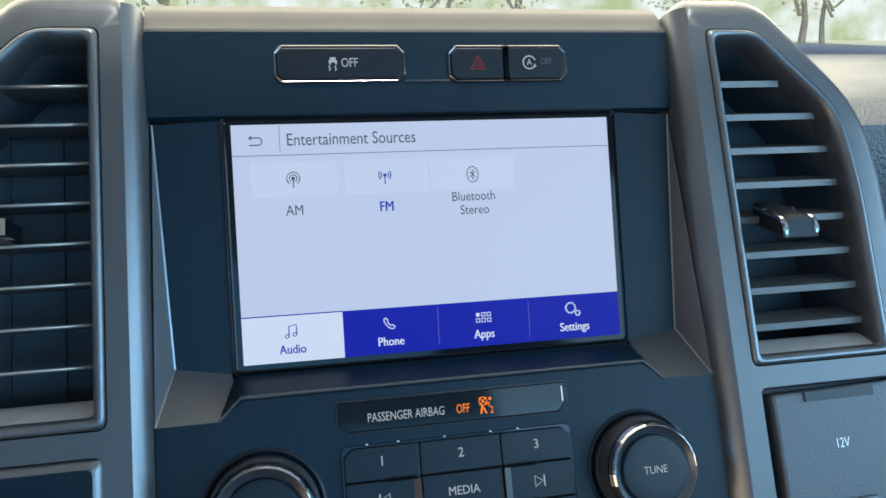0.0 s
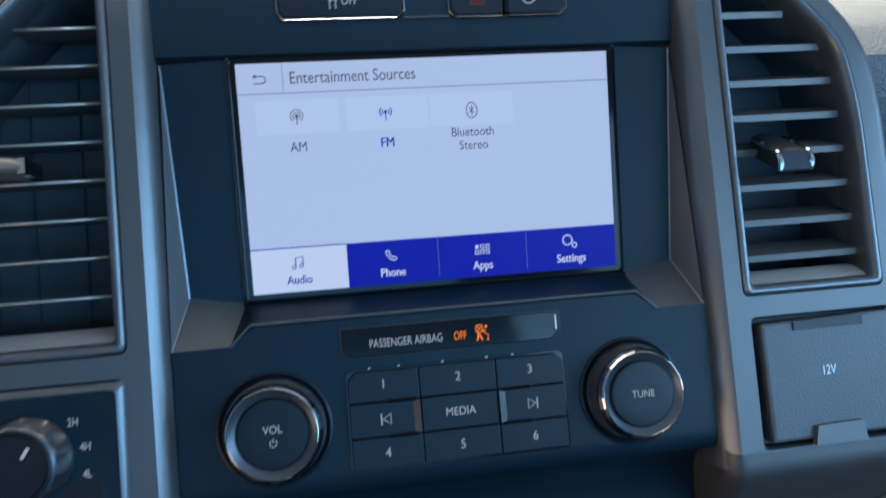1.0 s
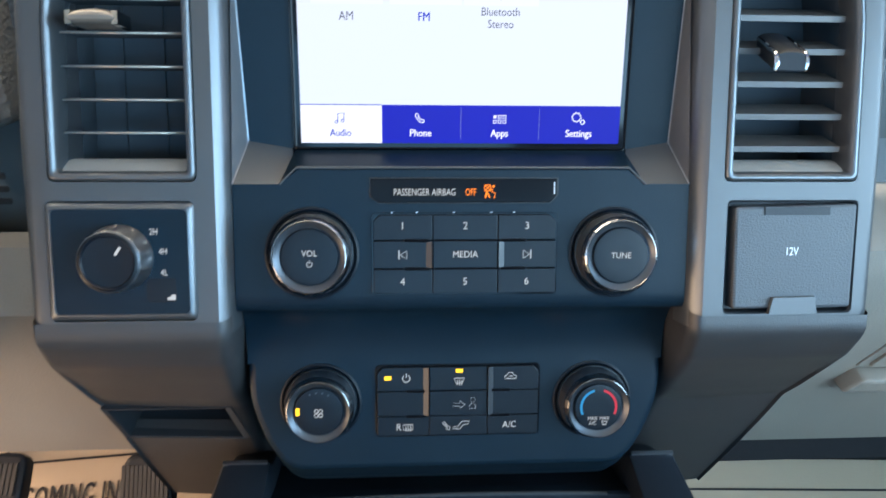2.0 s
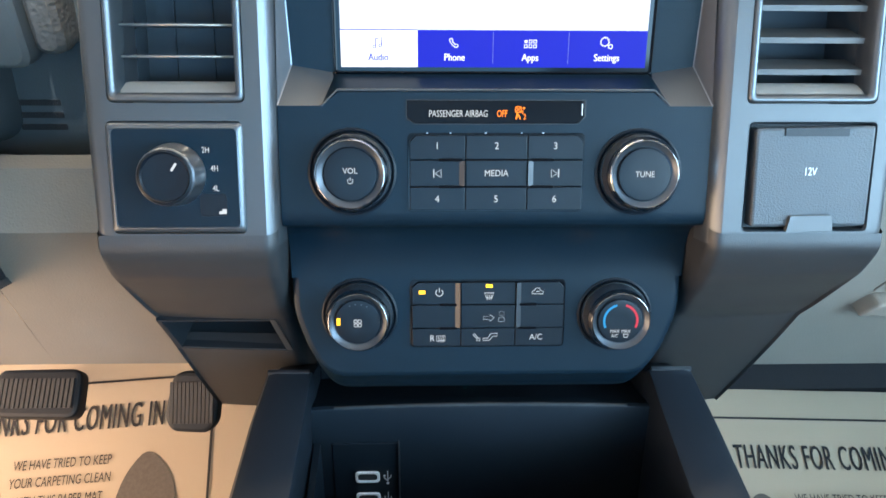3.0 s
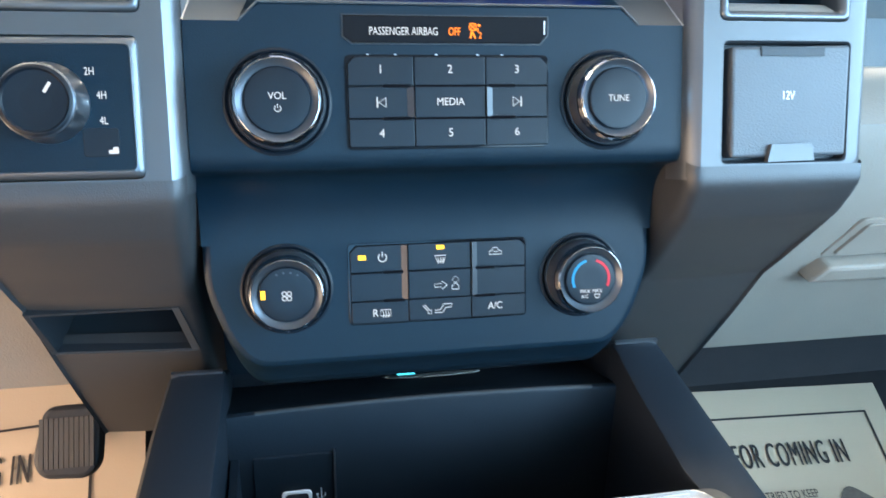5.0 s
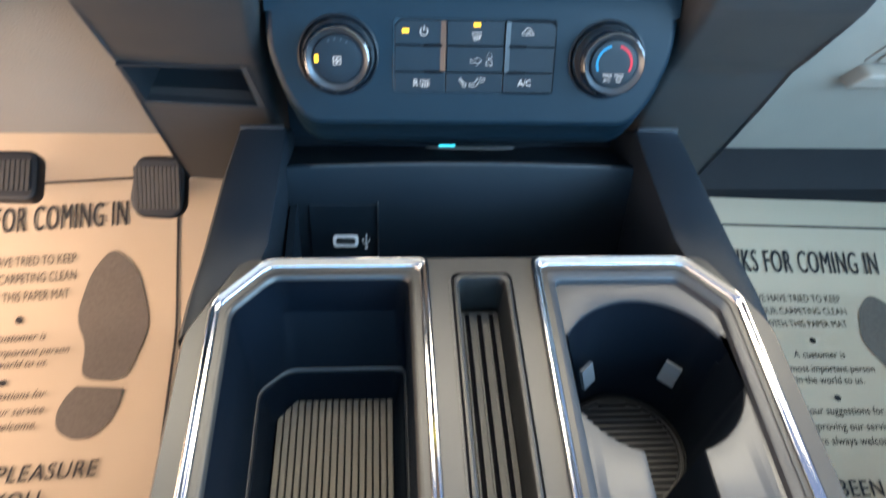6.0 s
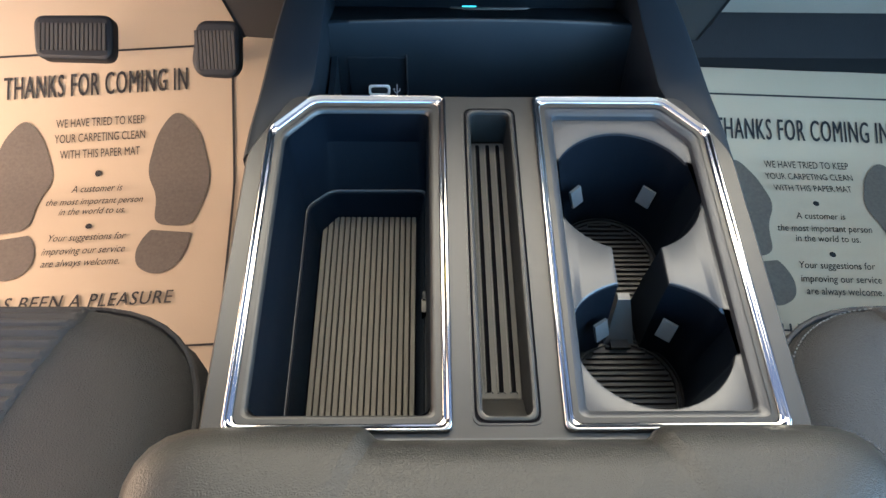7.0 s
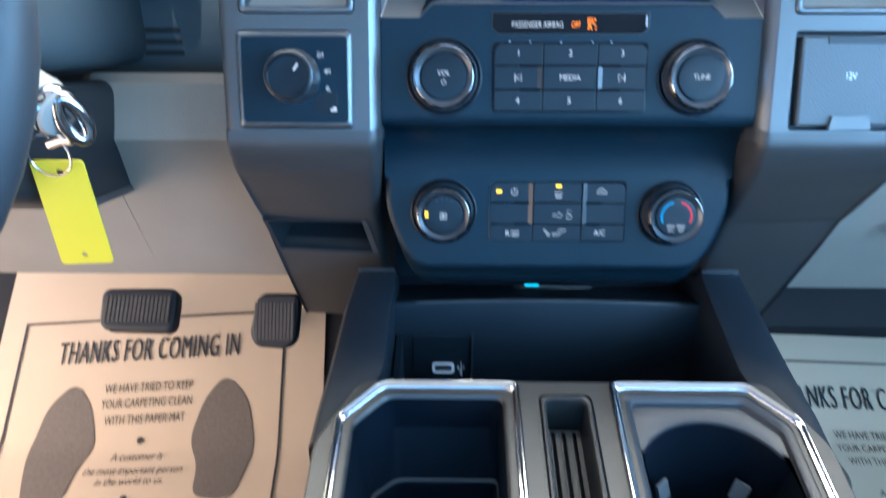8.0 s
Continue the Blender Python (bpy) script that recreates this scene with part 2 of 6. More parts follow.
def flat(polys, z):
    bm = bmesh.new()
    for p in polys:
        bm.faces.new([bm.verts.new((q[0], q[1], z)) for q in p])
    return bm


def stroke(path, w, closed=False):
    """Polygons of a ribbon along 2D points."""
    pts = [Vector(p) for p in path]
    k, left, right = len(pts), [], []
    for i, p in enumerate(pts):
        a = pts[i - 1] if (i or closed) else p
        b = pts[(i + 1) % k] if (i < k - 1 or closed) else p
        d = (b - a).normalized()
        nrm = Vector((-d.y, d.x)) * w / 2
        left.append(p + nrm)
        right.append(p - nrm)
    span = range(k if closed else k - 1)
    return [(left[i], right[i], right[(i + 1) % k], left[(i + 1) % k]) for i in span]


def arc(x, y, r, a0, a1, n=16):
    return [(x + r * math.cos(radians(a0 + (a1 - a0) * i / n)), y + r * math.sin(radians(a0 + (a1 - a0) * i / n))) for i in range(n + 1)]


def letters(words, size, x=0.0, y=0.0, wide=1.0, align="CENTER", slant=0.0, bold=0.0, space=1.0):
    """A mesh of words in the xy plane, centred on (x, y)."""
    cu = bpy.data.curves.new("words", "FONT")
    cu.body, cu.size, cu.align_x, cu.align_y, cu.resolution_u, cu.shear = words, size, align, "CENTER", 3, slant
    cu.space_character = space
    ob = bpy.data.objects.new("words", cu)
    me = bpy.data.meshes.new_from_object(ob)
    bpy.data.objects.remove(ob)
    bpy.data.curves.remove(cu)
    bm = bmesh.new()
    bm.from_mesh(me)
    bpy.data.meshes.remove(me)
    for v in bm.verts:
        v.co = (x + v.co.x * wide, y + v.co.y, v.co.z)
    if bold:
        # struck twice side by side
        twin = bmesh.ops.duplicate(bm, geom=bm.verts[:] + bm.edges[:] + bm.faces[:])["geom"]
        for v in [g for g in twin if isinstance(g, bmesh.types.BMVert)]:
            v.co += Vector((bold * size, 0, 0.00012))
    return bm


def write(name, words, size, x, y, z, mat, parent, wide=1.0, align="CENTER", slant=0.0, label="", bold=0.0):
    bm = letters(words, size, x, y, wide, align, slant, bold)
    for v in bm.verts:
        v.co.z += z
    return part(name, bm, mat, parent, label)


def draw(name, polys, z, mat, parent, label=""):
    return part(name, flat(polys, z), mat, parent, label)


def plane_frame(y, z, slope):
    """Local x to the right, y up a reclined panel, z out of it; the panel recedes by slope for each metre up."""
    s = Vector((0, slope, 1)).normalized()
    n = Vector((0, -s.z, s.y))
    m = Matrix(((1, 0, 0, 0), (0, s.y, n.y, y), (0, s.z, n.z, z), (0, 0, 0, 1)))
    return m


RADIO = plane_frame(0.551, 0.530, 0.48)
CLIMATE = plane_frame(0.5515, 0.445, 0.46)
DISPLAY = plane_frame(0.5965, 0.5735, 0.323)


def at(m, x, y, z=0.0):
    return tuple(m @ Vector((x, y, z)))


def shift(x, y, z=0.0):
    return Matrix.Translation((x, y, z))


# ---- floor, paper mats, cabin shell ----
def floor_height(x, y):
    start, slope = (0.70, 0.47) if x < 0 else (0.735, 0.40)
    d = y - start
    return -0.055 + slope * (0.0 if d < -0.02 else (d + 0.02) ** 2 / 0.08 if d < 0.02 else d)


def floor_sheet(x0, x1, y0, y1, nx, ny, h=0.0):
    return sheet([[(x0 + (x1 - x0) * i / nx, y0 + (y1 - y0) * j / ny, floor_height(x0, y0 + (y1 - y0) * j / ny) + h) for i in range(nx + 1)] for j in range(ny + 1)], 0)


bm = floor_sheet(-0.82, -0.001, -0.9, 1.12, 4, 60, -0.006)
tagged(part("floor", bm, CARPET), "black carpeted footwell floor of the cab", "floor", kind="structure")
bm = floor_sheet(0.001, 0.82, -0.9, 1.12, 4, 60, -0.006)
tagged(part("floor", bm, CARPET), "black carpeted passenger footwell floor of the cab", "floor", kind="structure")


def on_floor(bm, cx, h, skew=0.0):
    """Lays a flat mesh, drawn in plan, on the floor."""
    for v in bm.verts:
        x = cx + v.co.x + skew * (v.co.y - 0.66)
        y = v.co.y - skew * v.co.x
        v.co = (x, y, floor_height(cx, y) + h + v.co.z)
    return bm


def sliced(bm, step=0.012):
    """Cuts a flat mesh across so that it bends with the floor."""
    ys = [v.co.y for v in bm.verts]
    y = min(ys) + step
    while y < max(ys):
        if y > 0.66:
            geom = bm.verts[:] + bm.edges[:] + bm.faces[:]
            bmesh.ops.bisect_plane(bm, geom=geom, plane_co=(0, y, 0), plane_no=(0, 1, 0))
        y += step
    return bm


def sole(cx, cy, flip):
    """The print of a shoe's front sole and heel, in plan."""
    front = [(0.019, -0.088), (-0.028, -0.082), (-0.030, -0.034), (-0.046, -0.002), (-0.031, 0.048), (-0.006, 0.077), (0.025, 0.048), (0.039, -0.011), (0.029, -0.055)]
    heel = [(-0.030, -0.090), (0.021, -0.097), (0.016, -0.132), (0.001, -0.153), (-0.019, -0.158), (-0.041, -0.145), (-0.045, -0.121), (-0.038, -0.101)]
    out = []
    for loop, r in ((front, 0.017), (heel, [0.002, 0.002, 0.012, 0.012, 0.012, 0.012, 0.012, 0.012])):
        out.append([(cx + flip * p[0], cy + p[1]) for p in rounded(loop, r, 5)])
    return out


def paper_mat(cx, y0, y1, half, skew, words, label, dy=0.0, spare=0.0):
    top = thing("paper_floor_mat", shift(cx, (y0 + y1) / 2, floor_height(cx, (y0 + y1) / 2)), label, "floor mat", "paper mats")
    inv = top.matrix_world.inverted()

    def lay(name, bm, mat, h, lab="", cut=True):
        return part(name, on_floor(sliced(bm) if cut else bm, cx, h, skew), mat, top, lab, m=inv)

    bm = bmesh.new()
    n, m = 16, 64
    wave = [[0.0009 * noise.noise(Vector((i * 0.5 + cx * 9, j * 0.16, 3.0))) for i in range(n + 1)] for j in range(m + 1)]
    vs = [[bm.verts.new((-half + (2 * half + (0.022 if cx < 0 else 0.0)) * i / n, y0 + (y1 + spare - y0) * j / m, wave[j][i])) for i in range(n + 1)] for j in range(m + 1)]
    for a, b in zip(vs, vs[1:]):
        for i in range(n):
            bm.faces.new((a[i], a[i + 1], b[i + 1], b[i]))
    part("paper", on_floor(bm, cx, 0.0005, skew), PAPER, top, m=inv)
    bx, b0, b1 = half - 0.033, y0 + 0.035, y1 - 0.038
    edge = [(-bx, b0), (bx, b0), (bx, b1), (-bx, b1)]
    lay("printed_border", flat(stroke(edge, 0.0042, True), 0), INK, 0.0024)
    for size, wide, y, text, slant, dx in words:
        lay("printed_line", letters(text, size, dx, y + dy, wide * (0.90 if size > 0.02 else 1.0), slant=slant, bold=0.022 if size > 0.02 else 0.0, space=1.12 if size > 0.02 else 1.0), INK, 0.0026, "", False)["kind"] = "stuff"
    for flip, fx in ((1, 0.1085), (-1, -0.1020)):
        for poly in sole(fx, 0.712 + dy, flip):
            lay("printed_shoe_sole", flat([poly], 0), FOOT, 0.0022)
    for y in (0.713, 0.632):
        lay("printed_dot", flat([ring(0, y + dy, 0.0042, 12)], 0), INK, 0.0026)
    return top


def mat_words(dx, shift_x=0.0):
    return [
        (0.041, 0.515, 0.824, "THANKS FOR COMING IN", 0, dx), (0.0150, 0.675, 0.777, "WE HAVE TRIED TO KEEP", 0, 0.002), (0.0150, 0.675, 0.758, "YOUR CARPETING CLEAN", 0, 0.002),
        (0.0150, 0.675, 0.738, "WITH THIS PAPER MAT", 0, 0.002), (0.0150, 0.76, 0.692, "A customer is", 0.25, 0), (0.0150, 0.745, 0.672, "the most important person", 0.25, 0),
        (0.0150, 0.745, 0.656, "in the world to us.", 0.25, 0), (0.0150, 0.76, 0.615, "Your suggestions for", 0.25, 0), (0.0150, 0.76, 0.595, "improving our service", 0.25, 0),
        (0.0150, 0.76, 0.577, "are always welcome.", 0.25, 0), (0.0262, 0.86, 0.521, "IT HAS BEEN A PLEASURE", 0.12, shift_x - 0.010), (0.0262, 0.86, 0.492, "TO SERVE YOU", 0.12, shift_x - 0.008),
    ]


paper_mat(-0.472, 0.420, 0.905, 0.211, -0.062, mat_words(-0.004), "tan printed paper mat with grey shoe soles on the driver's floor", spare=0.085)
paper_mat(0.474, 0.375, 0.868, 0.207, 0.03, mat_words(0.001, 0.018), "tan printed paper mat with grey shoe soles on the passenger floor", -0.0425)


def shell(name, pts, mat, label, cat):
    bm = bmesh.new()
    for q in pts:
        bm.faces.new([bm.verts.new(p) for p in q])
    bmesh.ops.remove_doubles(bm, verts=bm.verts, dist=1e-5)
    return tagged(part(name, bm, mat), label, cat, kind="structure")


# the cab's shell round the camera, with openings for the windscreen and the side windows
shell("firewall", [[(-0.82, 1.10, -0.1), (0.82, 1.10, -0.1), (0.82, 1.10, 0.66), (-0.82, 1.10, 0.66)]], CARPET, "black insulated bulkhead behind the dashboard", "wall")
shell("wall_rear", [[(-0.84, -0.95, -0.1), (0.84, -0.95, -0.1), (0.84, -0.95, 0.66), (-0.84, -0.95, 0.66)]], HEADLINER, "grey rear wall of the cab", "wall")
for side, word in ((-1, "driver"), (1, "passenger")):
    x = 0.84 * side
    back = -0.35 if side < 0 else 1.15
    shell("door_wall", [[(x, -0.95, -0.1), (x, back, -0.1), (x, back, 0.60), (x, -0.95, 0.60)], [(x, -0.95, 0.60), (x, -0.45, 0.60), (x * 0.9, -0.40, 1.12), (x * 0.9, -0.95, 1.12)],
                        [(x, 0.80, 0.60), (x, 1.15, 0.60), (x * 0.9, 0.55, 1.12), (x * 0.9, 0.50, 1.12)]], FABRIC_B, f"dark {word} side panel and pillars of the cab", "door")
shell("ceiling", [[(-0.76, -0.95, 1.12), (0.76, -0.95, 1.12), (0.76, 0.52, 1.12), (-0.76, 0.52, 1.12)]], HEADLINER, "grey cloth headliner of the cab", "ceiling")

# ---- dashboard ----
dash = thing("dashboard", shift(0, 0.62, 0.30), "dark dashboard with light grey lower panels across the cab", "dashboard")
dinv = dash.matrix_world.inverted()


def dpart(name, bm, mat, label=""):
    return part(name, bm, mat, dash, label, m=dinv)


def swept(section, x0, x1, r=0.0, n=1):
    """A section of (y, z) points drawn out along x."""
    bm = sheet([[(x0 + (x1 - x0) * i / n, y, z) for i in range(n + 1)] for y, z in section], 0)
    return soften(bm, r, 3) if r else bm


# top pad rising to the windscreen, passenger side and driver side
dpart("top_pad", swept([(0.668, 0.60), (0.660, 0.636), (0.666, 0.660), (0.690, 0.673), (0.74, 0.680), (0.86, 0.683), (1.04, 0.683), (1.10, 0.66)], 0.205, 0.84, 0.010, 8), PAD, "dark grained passenger dash pad")
dpart("top_pad", swept([(0.700, 0.50), (0.690, 0.60), (0.70, 0.670), (0.74, 0.686), (0.84, 0.690), (1.04, 0.684), (1.10, 0.66)], -0.84, -0.20, 0.008, 8), PAD, "dark grained dash pad ahead of the driver")
dpart("top_pad", swept([(0.664, 0.715), (0.70, 0.714), (0.84, 0.700), (1.04, 0.684), (1.10, 0.66)], -0.20, 0.205), PAD)
# passenger side: dark band, grey ledge, glovebox
dpart("dash_band", swept([(0.668, 0.60), (0.672, 0.560), (0.690, 0.535), (0.690, 0.498)], 0.205, 0.84, 0.004), HAZEL, "dark recessed band across the passenger dash")
dpart("glovebox_panel", swept([(0.690, 0.500), (0.640, 0.496), (0.622, 0.484), (0.616, 0.455), (0.626, 0.395), (0.650, 0.300), (0.662, 0.262), (0.700, 0.238), (0.80, 0.235)], 0.19, 0.84, 0.010, 8), GREY, "light grey grained glovebox panel")
# the glovebox handle: a ledge, a lever plate above it and the dark slit between plate and panel
grip = [(0.3010, 0.3550), (0.52, 0.3550), (0.52, 0.3720), (0.3120, 0.3720)]
lever = [(0.3190, 0.3760), (0.52, 0.3760), (0.52, 0.4070), (0.3330, 0.4070)]
slit = [(0.3105, 0.3735), (0.525, 0.3735), (0.525, 0.4105), (0.3270, 0.4105)]
for nm, loop, z0, z1, mt, lab in (("glovebox_handle_ledge", grip, 0.0, 0.016, GREY, "light grey handle ledge"), ("glovebox_lever", lever, 0.0, 0.0045, GREY, "light grey glovebox lever"), ("lever_surround", slit, 0.0, 0.0018, GREY, "light grey recess edge")):
    bm = pill(loop, 0.004, z0 - 0.01, z1, 0.0035 if z1 > 0.01 else 0.001, 3)
    bm.transform(plane_frame(0.6335, 0.0, 0.0) @ shift(0, 0, 0))
    for v in bm.verts:
        v.co.y += -0.256 * (v.co.z - 0.395) - 0.0072
    dpart(nm, bm, mt, lab)
dpart("toe_panel", swept([(0.80, 0.236), (0.78, 0.10), (0.90, 0.02)], 0.19, 0.84), CARPET)
# driver side: knee panel with its shelf
end = [(0.645, 0.440), (0.6345, 0.494), (0.6240, 0.5000), (0.6120, 0.4970), (0.5905, 0.4620), (0.5962, 0.4450), (0.6120, 0.4000), (0.645, 0.400)]
dpart("shelf_end", soften(loft([[(-0.3451 - q, y + q * 0.6, z - q * 0.5) for y, z in end] for q in (0.0, 0.010)]), 0.003, 2), GREY)
dpart("knee_panel", swept([(0.645, 0.440), (0.6345, 0.494), (0.6240, 0.5000), (0.612, 0.497), (0.590, 0.462), (0.596, 0.445), (0.612, 0.40), (0.640, 0.292), (0.70, 0.285)], -0.345, -0.205, 0.006, 6), GREY, "light grey knee panel with a shelf")
dpart("knee_panel", swept([(0.70, 0.425), (0.632, 0.417), (0.616, 0.408), (0.6115, 0.4015), (0.612, 0.398), (0.640, 0.292), (0.70, 0.285)], -0.84, -0.345, 0.003, 6), GREY, "light grey knee panel below the steering column")
dpart("upper_knee_panel", swept([(0.690, 0.60), (0.672, 0.52), (0.665, 0.40)], -0.84, -0.205), TEALGREY, "dark teal grey panel behind the steering column")
for z in (0.5142, 0.5050, 0.4960):
    y = 0.665 + (z - 0.40) / 0.12 * 0.007
    bm = loft([[(x, b, a) for x, a in rounded(rect(-0.3215, z - 0.0022, -0.2895, z + 0.0022), 0.0012, 3)] for b in (y + 0.004, y - 0.0006)])
    dpart("speaker_slot", bm, FABRIC, "narrow dark slot")
bm = loft([[(x, b, z) for x, z in rounded(rect(-0.2895 + d, 0.5525 + d, -0.2680 - d, 0.672 - d), 0.008, 5)] for b, d in ((0.705, 0.0), (0.668, 0.0), (0.661, 0.001), (0.657, 0.005))])
dpart("cluster_side_pad", bm, PEBBLE, "grained pad beside the instrument hood")
bm = loft([[(x, b, z) for x, z in rounded(rect(-0.345 + d, 0.5445 + d, -0.2915 - d, 0.665 - d), 0.010, 5)] for b, d in ((0.705, 0.0), (0.664, 0.0), (0.657, 0.001), (0.654, 0.004))])
dpart("cluster_surround", bm, HAZEL, "smooth satin instrument surround")

# ---- centre stack: fascia and its two pillars ----
stack = thing("centre_stack", shift(0, 0.55, 0.40), "charcoal centre stack fascia with satin grey side pillars", "centre stack")
sinv = stack.matrix_world.inverted()


def spart(name, bm, mat, label="", angle=32):
    return part(name, bm, mat, stack, label, angle, m=sinv)


def quads(faces, r=0.0, segs=2):
    bm = bmesh.new()
    for f in faces:
        bm.faces.new([bm.verts.new(p) for p in f])
    bmesh.ops.remove_doubles(bm, verts=bm.verts, dist=2e-4)
    bmesh.ops.recalc_face_normals(bm, faces=bm.faces)
    return soften(bm, r, segs, 14) if r else bm


R, C, D = (lambda x, v, w=0.0: at(RADIO, x, v, w)), (lambda x, v, w=0.0: at(CLIMATE, x, v, w)), (lambda x, v, w=0.0: at(DISPLAY, x, v, w))
W = 0.1205
radio_face = [R(-W, -0.0170), R(W, -0.0170), R(W, 0.0371), R(0.0965, 0.0371), R(0.0875, 0.046), R(-0.0875, 0.046), R(-0.0965, 0.0371), R(-W, 0.0371)]
faces = [radio_face]
# ledge below the screen, corner facets, side wedges, side walls
faces.append([R(-0.0875, 0.046), R(0.0875, 0.046), D(0.0905, -0.0035), D(-0.0905, -0.0035)])
for s in (-1, 1):
    corner, wing, top = D(0.0905 * s, -0.0035), D(0.1150 * s, 0.001, 0.003), D(0.1195 * s, 0.1050)
    faces += [[R(0.0965 * s, 0.0371), R(0.0875 * s, 0.046), corner], [corner, D(0.0905 * s, 0.1065), top, wing]]
    spart("corner_facet", quads([[R(0.0965 * s, 0.0371), corner, wing, R(W * s, 0.0371)]]), TRIM, "satin grey corner facet")
    spart("side_wedge", quads([[R(W * s, 0.0371), wing, top]]), WEDGE, "satin grey side wedge")
    # thin bright pipe drawn as the highlight along the wedge
    spart("wedge_edge_highlight", pipe([R(W * s, 0.0371), wing, top], 0.0005, 6), RINGSATIN, "thin bright line painting the lit wedge edge")
spart("ledge_edge", pipe([R(-0.0965, 0.0371), R(-0.0875, 0.0458), R(0.0875, 0.0458), R(0.0965, 0.0371)], 0.0007, 6), TRIM, "thin satin ledge edge")
spart("fascia", quads(faces, 0.0018, 3), FASCIA)
# upper switch panel; its rolled top lip has the caught light in a paler plastic
bm = sheet([[(x, *D(0, 0.1065, 0.0)[1:]) for x in (-W, W)], [(x, *D(0, 0.108, 0.0025)[1:]) for x in (-W, W)], [(x, *D(0, 0.1445, 0.0025)[1:]) for x in (-W, W)]], 0)
spart("switch_panel", bm, FASCIA, angle=50)
lip = [D(0, 0.1445, 0.0025)[1:], D(0, 0.1458, 0.0021)[1:], D(0, 0.1466, 0.0010)[1:], (0.6450, 0.7165), (0.6500, 0.7195), (0.657, 0.7225), (0.668, 0.7170)]
spart("switch_panel_lip", sheet([[(x, y, z) for x in (-W, W)] for y, z in lip], 0), LIPSATIN, "rolled lip above the switches, paler for the light it catches", 50)
# cove below the radio: the fascia rolls under, hollows out and rolls on into the climate panel
roll = [R(0, -0.0170)[1:], R(0, -0.0215)[1:], (0.5401, 0.5062), (0.5402, 0.5034), (0.5415, 0.5008), (0.5446, 0.4984), (0.5490, 0.4957), (0.5537, 0.4920),
        (0.5576, 0.4874), (0.5600, 0.4822), (0.5611, 0.4768), (0.5610, 0.4718), (0.5601, 0.4668), (0.5587, 0.4617), C(0, 0.0125)[1:], C(0, 0.0080)[1:]]
span = [W if i < 4 else W + min(0.002, 0.0004 * (i - 3)) for i in range(len(roll))]
spart("cove", sheet([[(x * k, y, z) for k in (-1, -0.5, 0, 0.5, 1)] for (y, z), x in zip(roll, span)], 0), FASCIA, "dark hollow between radio and climate panel", 70)
outline = [(-0.1225, 0.0080), (-0.1225, -0.0150), (-0.1125, -0.0430), (-0.1000, -0.0590), (0.1000, -0.0590), (0.1125, -0.0430), (0.1225, -0.0150), (0.1225, 0.0080)]
loops = []
for d, z in ((0.0, -0.06), (0.0, -0.036), (0.0, -0.0273), (0.0, -0.021), (0.0, -0.012), (0.0, -0.0045), (0.0003, -0.0028), (0.0012, -0.0012), (0.0026, -0.0003), (0.0044, 0.0)):
    loop = rounded(inset(outline, d), [0.0005, 0.014, 0.016, 0.012, 0.012, 0.016, 0.014, 0.0005], 6)
    drop = float(np.interp(z, [-0.06, -0.036, -0.0273, -0.021, -0.012, -0.0045], [0.008, 0.0142, 0.0158, 0.0142, 0.0080, 0.0]))
    loops.append(lift([(x, 0.0080 if y > 0.0025 else y - drop * min(1.0, max(0.0, (-0.015 - y) / 0.044))) for x, y in loop], z))
part("climate_panel", loft(loops, False, True), FASCIA, stack, "", 60, m=sinv @ CLIMATE)

VENT = [(0.1360, 0.0385), (0.2090, 0.0385), (0.2078, 0.125), (0.2022, 0.160), (0.1635, 0.2000), (0.1360, 0.2000)]
VENT_R = [0.004, 0.004, 0.016, 0.012, 0.008, 0.004]
PROUD = 0.008
FLAT = [(0.1275, -0.0385), (0.2158, -0.0345), (0.2165, 0.060), (0.2150, 0.130), (0.2082, 0.1625), (0.1650, 0.2070), (0.1275, 0.2070)]
OUTER = [(0.1275, -0.0420), (0.2215, -0.0385), (0.2228, 0.060), (0.2217, 0.133), (0.2147, 0.1660), (0.1690, 0.2195), (0.1275, 0.2195)]
EDGE_R = [0.006, 0.006, 0.006, 0.020, 0.016, 0.010, 0.006]


def mirrored(pts, s):
    return pts if s > 0 else [(-p[0], p[1]) for p in pts[::-1]]


def radii(rs, s, less=0.0):
    return [max(0.001, r - less) for r in (rs if s > 0 else rs[::-1])]


